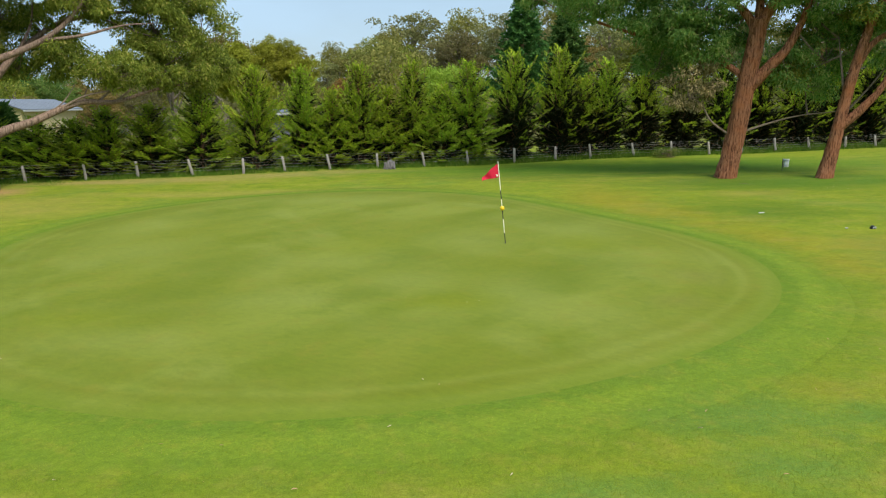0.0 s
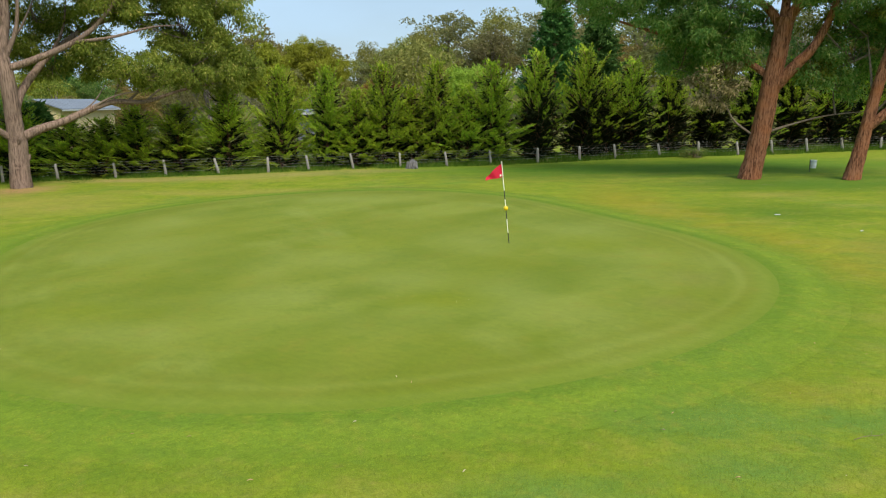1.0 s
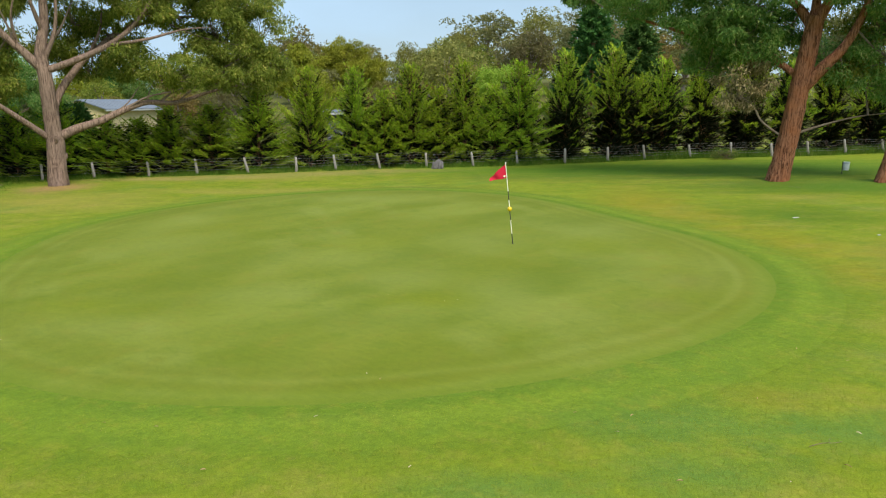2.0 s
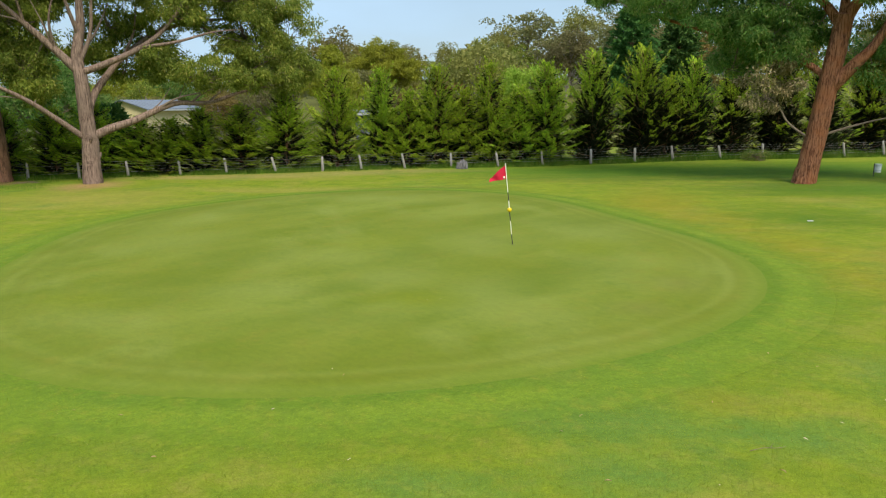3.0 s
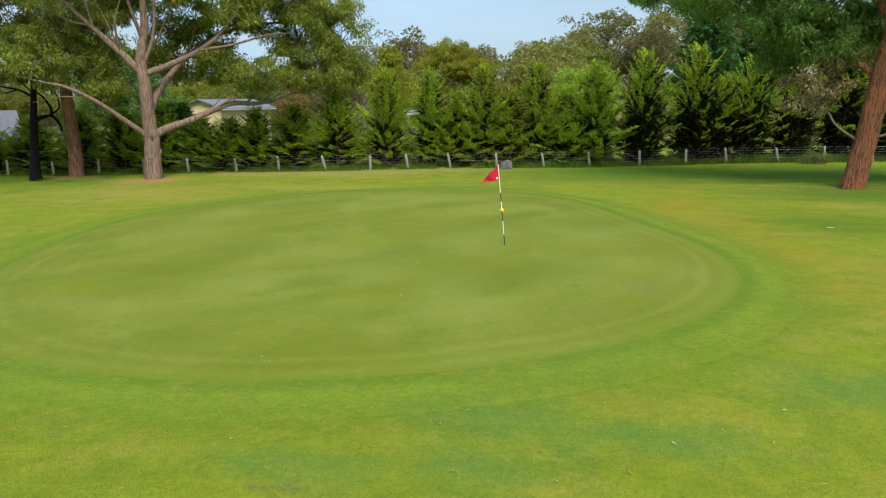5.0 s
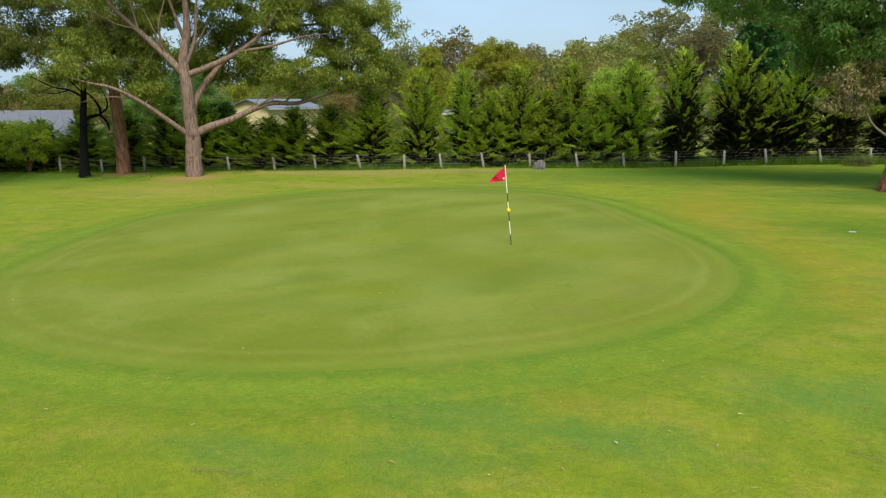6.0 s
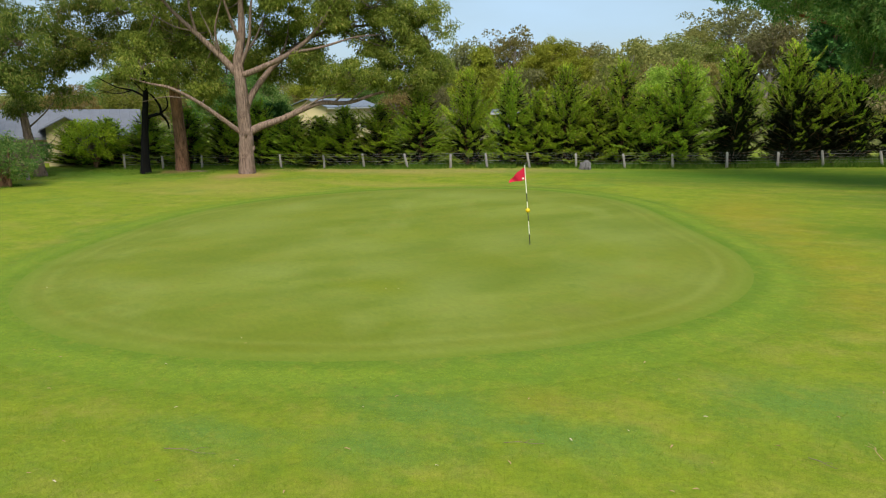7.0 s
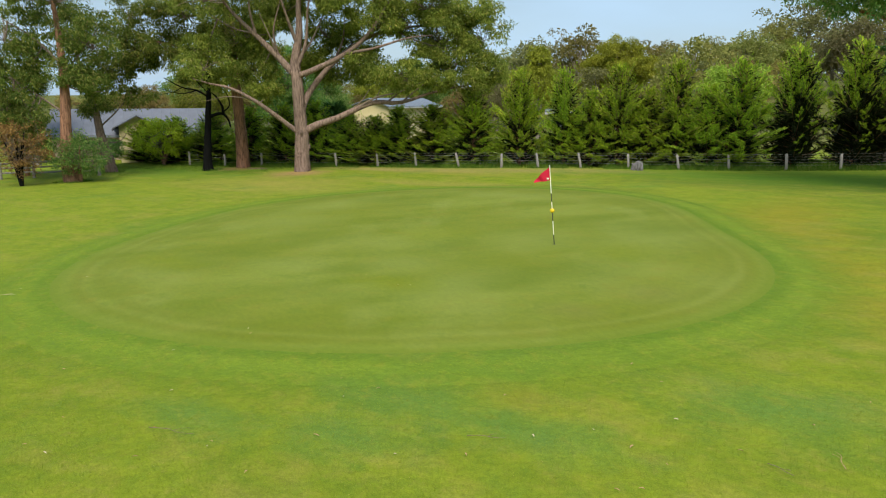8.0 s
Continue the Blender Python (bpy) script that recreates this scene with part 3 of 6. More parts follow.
def gum_tree(label, at, trunk, limbs, masses, bark, leaf, seed, axis, name="gum_tree", leaf_count=250, size=0.2, sides=22, spread=0.78, flare=0.15, dry=(), power=1.0):
    """Trunk and limbs as lines of (across, away, up), with thick and thin radii; masses of foliage in the same axes."""
    rng = np.random.default_rng(seed)
    x0, y0 = at
    tree = thing(name, label, "tree", on_land(x0, y0, -0.05))
    u, v = np.array((axis[0], axis[1], 0)), np.array((-axis[1], axis[0], 0))

    def turned(p):
        p = np.asarray(p, float)
        return p[:, :1] * u + p[:, 1:2] * v + p[:, 2:3] * (0, 0, 1)

    pts, r0, r1 = trunk
    acc, path = limb_mesh(turned(pts), r0, r1, rng, sides, 10, 0.055, flare, power)
    part("trunk", acc, bark, tree, smooth=True)
    lines = [path[len(path) // 2:]]
    for pts, r0, r1 in limbs:
        acc, path = limb_mesh(turned(pts), r0, r1, rng, 9, 6, 0.04)
        part("limb", acc, bark if r0 > 0.09 else M_TWIG, tree, smooth=True)
        lines.append(path[len(path) // 3:])
    for kind, some in ((leaf, masses), (M_DRY_LEAF, dry)):
        if some:
            m = np.array(some, float)
            m[:, :3] = turned(m[:, :3])
            leafy_masses(tree, [(*r[:6], int(r[6])) for r in m], lines, rng, kind, leaf_count, size, M_TWIG, spread=spread, name="crown" if kind is leaf else "dry_foliage")
    return tree


LEFT_AXIS, RIGHT_AXIS = (0.743, 0.669), (0.933, -0.359)


def build_near_trees():
    gum_tree("spreading gum with pinkish trunk and long low limbs", (-22.4, 36.4),
        ([(0, 0, 0), (0.02, 0, 1.2), (0.06, 0, 2.3), (0.0, 0, 3.0), (-0.1, 0, 5.4), (-0.2, 0.1, 6.8), (0.1, 0.1, 8.4), (0.15, 0, 10.5), (0.4, 0, 13.5)], 0.47, 0.07),
        [([(0.1, 0, 2.5), (1.0, -0.1, 2.95), (2.3, -0.2, 3.4), (4.5, -0.3, 4.3), (6.4, -0.2, 4.35), (8.6, 0, 5.0), (11.6, 0.2, 5.6)], 0.27, 0.04),
         ([(-0.05, 0, 2.4), (-1.3, -0.2, 3.4), (-2.7, -0.4, 4.45), (-4.1, -0.5, 5.2), (-5.2, -0.5, 5.45), (-6.4, -0.5, 5.8)], 0.17, 0.035),
         ([(-0.2, 0, 6.0), (-1.2, 0.2, 7.1), (-2.5, 0.4, 8.4), (-3.8, 0.6, 9.7), (-4.8, 0.8, 11.0)], 0.25, 0.05),
         ([(0.02, 0, 3.6), (0.5, 0.4, 4.8), (1.5, 0.7, 6.1), (2.2, 0.9, 6.8), (4.0, 1.0, 8.2), (6.1, 1.0, 8.9), (8.4, 0.8, 9.2), (11.0, 0.8, 9.3)], 0.23, 0.04),
         ([(-0.2, 0, 5.9), (1.1, -0.4, 6.4), (2.9, -0.8, 7.3), (4.3, -1.0, 8.5), (5.7, -1.0, 10.6), (6.4, -1.0, 12.0)], 0.21, 0.04),
         ([(0.0, 0.1, 7.8), (-0.6, -0.6, 9.5), (-1.2, -1.2, 11.5)], 0.13, 0.04),
         ([(1.9, -0.15, 3.25), (2.8, -0.3, 3.7), (3.7, -0.3, 4.3), (4.4, -0.2, 5.2)], 0.06, 0.02), ([(5.4, -0.25, 4.3), (6.2, -0.1, 4.9), (7.4, 0.1, 5.4), (8.4, 0.1, 6.0)], 0.07, 0.02), ([(4.7, -0.3, 4.3), (4.9, -0.3, 4.9), (5.3, -0.2, 5.6)], 0.05, 0.015), ([(0.2, -0.1, 1.35), (0.42, -0.15, 1.5), (0.5, -0.15, 1.72)], 0.15, 0.06), ([(0.0, -0.25, 2.3), (0.02, -0.42, 2.5), (0.0, -0.45, 2.66)], 0.17, 0.08), ([(-1.3, 0.2, 7.2), (-1.6, 0.0, 8.2), (-2.2, -0.2, 9.6)], 0.07, 0.02), ([(-2.6, 0.4, 8.5), (-3.8, 0.4, 8.8), (-5.2, 0.5, 9.6)], 0.06, 0.02), ([(0.0, 0.1, 7.0), (0.8, 0.3, 8.0), (1.6, 0.4, 9.6)], 0.09, 0.025), ([(6.4, -0.2, 4.35), (8.0, -0.3, 5.6), (10.4, 0, 6.9), (12.6, 0.2, 7.4)], 0.06, 0.015), ([(-3.0, -0.4, 4.6), (-4.4, -0.3, 4.7), (-5.8, -0.2, 4.4)], 0.04, 0.012),
         ([(-0.1, 0, 6.4), (0.5, -0.3, 8.0), (0.7, -0.5, 10.0), (1.2, -0.6, 12.0)], 0.13, 0.03), ([(2.2, 0.9, 6.8), (2.8, 0.5, 8.2), (3.0, 0.2, 10.0)], 0.1, 0.02), ([(4.0, 1.0, 8.2), (5.6, 0.2, 9.4), (7.0, -0.3, 11.0)], 0.1, 0.02), ([(-1.2, 0.2, 7.1), (-1.4, -0.4, 8.6), (-0.9, -0.8, 10.4)], 0.1, 0.02),
         ([(6.1, 1.0, 8.9), (7.4, 0.2, 8.2), (9.0, -0.6, 7.7), (10.6, -0.8, 7.5)], 0.07, 0.015), ([(2.9, -0.8, 7.3), (4.6, -1.3, 7.6), (6.6, -1.5, 8.2), (8.2, -1.5, 8.4)], 0.1, 0.02), ([(-2.5, 0.4, 8.4), (-2.8, 0.0, 10.2), (-2.4, -0.3, 12.0)], 0.1, 0.02), ([(3.2, -0.25, 3.75), (4.6, -0.6, 4.6), (6.2, -0.9, 5.0), (7.6, -1.0, 5.6)], 0.07, 0.015)],
        [(11.6, 0.3, 8.6, 2.2, 2.2, 1.8, 17), (9.0, 0.5, 8.7, 2.6, 2.6, 1.6, 24), (6.0, -0.2, 6.1, 2.8, 2.2, 1.0, 30), (9.4, 0, 5.9, 2.8, 2, 1.0, 26),
         (12.0, 0.2, 5.9, 1.6, 1.5, 0.8, 7), (3.6, 2.0, 8.4, 2, 1.3, 1.2, 16), (6.4, 0.4, 9.6, 2.4, 2.4, 1.2, 20), (0.4, 1.8, 11.5, 4.6, 2.6, 2.0, 44), (6, 0, 11.6, 3.6, 3.6, 1.8, 30),
         (-3.6, 2.4, 8.9, 2.4, 1.6, 1.5, 22), (-2.2, 1.3, 5.1, 1.3, 1.0, 0.8, 12), (-5.2, 0, 11, 3, 3, 1.8, 24), (1, 0, 13.8, 4, 3.5, 1.5, 25), (-5.6, -0.4, 6.6, 1.6, 1.6, 0.9, 9), (1.8, 2.0, 8.9, 1.8, 1.2, 1.0, 12), (4.6, -0.6, 9.4, 2.0, 1.8, 1.0, 16), (8.0, -0.4, 10.4, 2.4, 2.0, 1.0, 18), (10.6, 0.4, 9.9, 1.8, 1.8, 1.0, 12), (-1.4, 2.0, 9.2, 1.6, 1.2, 0.9, 10), (4.0, 0.2, 7.0, 1.6, 1.6, 0.7, 10), (9.5, 0.3, 7.5, 2.4, 2.0, 0.9, 22), (12.2, 0.3, 6.6, 2.0, 1.6, 0.9, 14), (1.0, 2.6, 7.4, 1.5, 1.0, 1.0, 14), (2.6, 2.8, 6.4, 1.6, 1.0, 0.9, 14), (-1.0, 2.6, 10.4, 1.8, 1.2, 1.0, 14), (11.0, 0.6, 10.2, 1.8, 1.8, 1.0, 10), (2.4, -0.8, 10.4, 1.8, 1.6, 0.9, 14), (-2.6, 1.9, 6.4, 1.5, 1.0, 0.9, 14), (-1.4, 1.8, 7.4, 1.2, 1.0, 0.7, 9), (-4.2, 1.4, 5.9, 1.6, 1.0, 0.9, 12), (-5.8, 1.0, 7.6, 1.6, 1.4, 1.0, 14)],
        M_BARK_PINK, M_GUM_LEAF_OLIVE, 11, LEFT_AXIS, power=1.7)
    gum_tree("tall gum with brown trunk and dense dark crown", (-28.85, 37.53),
        ([(0, 0, 0), (0, 0, 1.5), (-0.1, 0, 3.7), (-0.3, 0, 7.3), (-0.6, 0, 10.8), (-0.7, 0, 13)], 0.4, 0.08),
        [([(-0.3, 0, 6.2), (-1.8, 0.2, 7.4), (-4.0, 0.4, 8.2), (-6.0, 0.3, 8.6)], 0.12, 0.03), ([(-0.3, 0, 7.2), (0.8, 0.5, 8.6), (1.6, 0.6, 10.4)], 0.12, 0.03)],
        [(-1, 0.5, 8.2, 2.6, 2.6, 1.6, 30), (-5.0, 0.2, 8.2, 2.4, 2.4, 1.6, 28), (-3, 0, 10.8, 3.6, 3, 2, 36), (1.6, 0.3, 10.2, 2.4, 2.4, 1.7, 22), (-2.2, -0.2, 6.3, 1.7, 1.7, 0.7, 11),
         (1.6, 0.4, 7.4, 1.3, 1.5, 0.9, 9), (-7.2, 0, 6.6, 1.3, 1.4, 0.8, 8), (0, 0, 13, 3.4, 3, 1.5, 20)],
        M_BARK_BROWN, M_GUM_LEAF, 12, LEFT_AXIS, power=1.7)
    gum_tree("slender gum with reddish trunk in leafy regrowth", (-31.4, 26.5),
        ([(0, 0, 0), (-0.1, 0, 1.3), (-0.08, 0, 2.7), (0.1, 0, 5.6), (0.05, 0, 8.4), (-0.1, 0, 10.5)], 0.42, 0.08),
        [([(-0.05, 0, 4.0), (-1.2, 0, 4.9), (-2.6, 0.1, 5.9)], 0.07, 0.02), ([(0.1, 0, 6.2), (1.0, 0.1, 7.3), (2.0, 0.2, 8.6)], 0.08, 0.02), ([(0, 0, 6.8), (-1.3, 0, 8.2), (-2.8, 0, 9.2)], 0.08, 0.02)],
        [(-2.8, 0, 8.6, 1.9, 1.9, 1.5, 14), (-2.6, 0, 5.8, 1.8, 1.8, 1.2, 14), (1.8, 0.2, 8.2, 1.7, 1.8, 1.3, 14), (-2, 0, 3.9, 1.4, 1.4, 0.8, 9), (0, 0, 10.8, 3, 2.6, 1.8, 24), (0.6, 0, 6.3, 1.0, 1.2, 0.8, 8), (-4.0, 0, 7.2, 1.3, 1.5, 1.2, 12), (-3.2, 0, 4.4, 1.5, 1.4, 0.9, 14), (-1.6, 0.2, 7.2, 1.3, 1.3, 0.9, 9), (-2.8, 0.2, 3.0, 1.2, 1.2, 0.7, 9), (1.4, 0.2, 5.6, 1.1, 1.1, 0.8, 9)],
        M_BARK_BROWN, M_GUM_LEAF, 13, LEFT_AXIS, power=1.3)
    gum_tree("leaning gum with pale trunk and sparse crown", (-34.7, 31.4),
        ([(0, 0, 0), (-0.15, 0, 1.0), (-0.45, 0, 2.3), (-0.7, 0, 4.3), (-1.2, 0, 6.4), (-1.8, 0, 8.9)], 0.36, 0.05),
        [([(-0.5, 0, 3.0), (0.6, 0, 4.0), (1.6, 0.1, 5.2)], 0.06, 0.02), ([(-0.3, 0, 2.0), (0.7, 0, 2.1), (1.4, 0, 3.0)], 0.04, 0.012), ([(-0.45, 0, 2.2), (-1.6, 0, 2.3), (-2.3, 0, 3.0)], 0.04, 0.012), ([(-0.8, 0, 4.6), (0.4, 0, 6.3), (1.5, 0, 8.0)], 0.07, 0.02)],
        [(0.1, 0, 6.6, 1.9, 1.9, 1.2, 14), (1.7, 0, 5.1, 1.4, 1.4, 0.8, 6), (2.2, 0, 8, 1.8, 1.8, 1.3, 14), (-1.8, 0, 9.2, 2.2, 2, 1.4, 18), (-0.6, 0, 4.4, 1.1, 1.1, 0.6, 8), (0.8, 0, 9.4, 2.0, 1.8, 1.3, 7), (1.9, 0, 10.6, 1.9, 1.6, 1.3, 9)],
        M_BARK_PINK, M_GUM_LEAF, 14, LEFT_AXIS, power=1.3)
    gum_tree("large gum with thick red stringy-barked trunk", (14.1, 37.1),
        ([(0, 0, 0), (0.22, 0, 1.4), (0.48, 0, 3.2), (0.66, 0, 4.8), (0.9, 0, 6.4), (1.02, 0, 7.6)], 0.49, 0.38),
        [([(0.98, 0, 7.0), (0.4, 0.1, 7.9), (-0.4, 0.1, 8.6), (-2.6, 0.2, 10.2)], 0.28, 0.08), ([(1.02, 0, 7.1), (1.5, 0, 8.1), (2.6, 0.1, 10.0), (3.0, 0.1, 12.0)], 0.3, 0.1),
         ([(0.85, 0, 4.5), (1.7, 0, 5.5), (2.3, 0.1, 6.2), (2.9, 0.2, 7.5), (3.4, 0.2, 9.4)], 0.3, 0.1), ([(0.7, 0, 4.8), (-0.6, -0.1, 5.7), (-2.5, -0.3, 6.3), (-5.0, -0.2, 7.2), (-8.0, 0, 8.2)], 0.17, 0.05),
         ([(0.4, 0.2, 2.2), (1.8, 1.0, 2.7), (3.3, 1.6, 3.1), (5.4, 2.0, 3.35)], 0.065, 0.018), ([(0.3, -0.1, 2.0), (-0.8, -0.3, 2.8), (-1.3, -0.4, 3.6), (-1.9, -0.4, 4.1), (-2.1, -0.4, 4.9)], 0.06, 0.016),
         ([(1.02, 0, 7.3), (1.0, 0.5, 9.0), (0.8, 0.8, 11.5)], 0.25, 0.08)],
        [(-6.8, 0, 8.7, 2.2, 2.3, 0.9, 26), (-4.2, 0, 7.6, 2.0, 2.3, 0.9, 24), (-2.2, -0.4, 7.0, 1.6, 1.8, 1.1, 22), (-9.6, 0, 9.3, 1.3, 1.5, 0.6, 10), (4.2, 1.6, 6.2, 2.2, 1.6, 1.2, 12),
         (3.2, 0.3, 8.4, 2, 2, 1.2, 12), (0, 0, 11.5, 4.6, 4.4, 2, 20), (-5, 0, 10.8, 4, 3.6, 1.6, 16), (5, 0, 11, 4, 4, 2, 14), (3.4, 1.8, 5.0, 1.7, 1.2, 1.3, 9), (-3.6, 0.3, 5.6, 1.2, 1.4, 0.7, 9), (1, 0, 13.4, 4, 4, 1.4, 7), (-1.4, -0.6, 8.4, 1.8, 1.6, 0.9, 16), (2.4, -0.5, 9.2, 1.8, 1.6, 1.0, 14), (-3.6, -0.4, 9.2, 2.0, 1.8, 0.9, 16), (0.4, -1.0, 9.9, 1.8, 1.4, 0.8, 12), (5.4, 0.8, 7.8, 1.8, 1.6, 0.9, 7), (4.4, 2.6, 7.4, 2.6, 1.6, 1.8, 14), (7.4, 2.4, 7.0, 2.6, 1.8, 2.0, 10), (3.2, 3.0, 9.6, 2.5, 1.5, 1.5, 10), (1.8, 3.2, 6.0, 1.6, 1.2, 1.2, 9), (-0.2, 0.6, 7.4, 1.2, 1.0, 0.9, 13), (-1.2, -0.3, 6.3, 1.3, 1.0, 0.8, 11), (2.6, 1.0, 5.4, 1.2, 1.0, 1.0, 7), (-3, -5.5, 10.6, 4, 3, 1.4, 8), (3.5, -5.5, 10.6, 4, 3, 1.4, 8), (8.5, -2, 10.6, 3, 3, 1.4, 5)],
        M_BARK_RED, M_GUM_LEAF_GREEN, 15, RIGHT_AXIS, sides=28, dry=[(-1.9, -0.5, 4.4, 1.5, 1.1, 1.1, 8), (-0.9, -0.4, 5.5, 0.8, 0.8, 0.5, 3)])
    gum_tree("forked gum with leaning reddish trunk", (18.4, 35.8),
        ([(0, 0, 0), (0.2, 0, 1.2), (0.35, 0, 2.2), (0.7, 0, 4.5), (1.2, 0, 6.8), (1.75, 0, 8.4), (2.6, 0, 10.8)], 0.36, 0.12),
        [([(0.45, 0, 2.5), (1.2, 0, 3.25), (2.0, 0, 4.3), (2.5, 0, 5.6), (2.9, 0, 7.6)], 0.24, 0.07), ([(0.8, 0, 5.0), (1.4, 0.1, 6.2), (2.3, 0.2, 6.9), (3.6, 0.3, 7.6)], 0.18, 0.05), ([(0.55, 0, 3.6), (0.35, 0.3, 5.0), (0.1, 0.6, 6.6)], 0.08, 0.03)],
        [(-0.8, 1.6, 7.2, 1.8, 1.3, 1.0, 9), (2.6, 0.4, 8.2, 2.6, 2.4, 1.4, 28), (1, 0, 11, 4, 3.6, 2, 22), (-2, 1.0, 9.2, 2.4, 2.2, 1.2, 16), (4.5, 0.4, 7.4, 1.8, 1.8, 1.1, 9), (5, 0, 10, 3, 3, 2, 12), (-1.6, 1.4, 5.4, 1.2, 1, 0.7, 5)],
        M_BARK_RED, M_GUM_LEAF_OLIVE, 16, RIGHT_AXIS)


def burnt_tree():
    rng = np.random.default_rng(21)
    tree = thing("burnt_tree", "blackened dead tree with bare charred limbs", "tree", on_land(-29.57, 35.05, -0.05))
    u = np.array((*LEFT_AXIS, 0))

    def line(pts):
        return [a * u + (0, 0, z) for a, z in pts]

    acc, _ = limb_mesh(line([(0, 0), (0.06, 1.5), (0.22, 3.6), (0.36, 5.1), (0.4, 6.2), (0.36, 7.4)]), 0.31, 0.08, rng, 10, 6, 0.07, 0.3)
    part("trunk", acc, M_CHAR, tree, smooth=True)
    for pts, r in (([(0.3, 3.6), (0.7, 3.75), (1.15, 3.8), (1.5, 3.4), (1.62, 2.9)], 0.13), ([(1.2, 3.8), (1.15, 4.3), (0.8, 4.9), (0.45, 5.2)], 0.1), ([(1.2, 3.9), (1.6, 4.3), (1.55, 4.9), (1.3, 5.4)], 0.06), ([(0.3, 4.9), (-0.4, 5.3), (-1.3, 5.5), (-2.4, 6.1)], 0.07), ([(-0.4, 5.3), (-1.4, 5.1), (-2.6, 5.4)], 0.035),
            ([(0.35, 5.3), (1.0, 6.0), (1.4, 7.0)], 0.06), ([(0.38, 5.8), (-0.3, 6.6), (-0.7, 7.6)], 0.05), ([(0.35, 5.1), (-0.6, 6.1), (-1.9, 6.9)], 0.04), ([(-1.3, 5.5), (-1.9, 5.2), (-2.9, 5.0)], 0.025)):
        acc, _ = limb_mesh(line(pts), r, r * 0.35, rng, 7, 5, 0.08)
        part("limb", acc, M_CHAR, tree, smooth=True)


def shrub(name, label, at, radii, height, leaf, seed, clumps=40, stems=5, size=0.16, bark=None, leaf_count=60):
    rng = np.random.default_rng(seed)
    tree = thing(name, label, "shrub", on_land(*at, -0.04))
    acc = Acc()
    lines = []
    for k in range(stems):
        a = rng.uniform(0, 6.28)
        d = np.array((math.cos(a) * radii[0], math.sin(a) * radii[1], 0)) * rng.uniform(0.2, 0.7)
        path = curve_through([(0, 0, 0), d * 0.35 + (0, 0, height * 0.35), d + (0, 0, height * rng.uniform(0.6, 0.85))], 5)
        tube(acc, path, np.linspace(0.07, 0.02, len(path)) * height / 2.5, 6, rng, 0.06)
        lines.append(path[3:])
    part("stem", acc, bark or M_BARK_BROWN, tree, smooth=True)
    leafy_masses(tree, [(0, 0, height * 0.58, radii[0], radii[1], height * 0.42, clumps)], lines, rng, leaf, leaf_count, size, M_TWIG, droop=0.1, spread=0.42)
    return tree


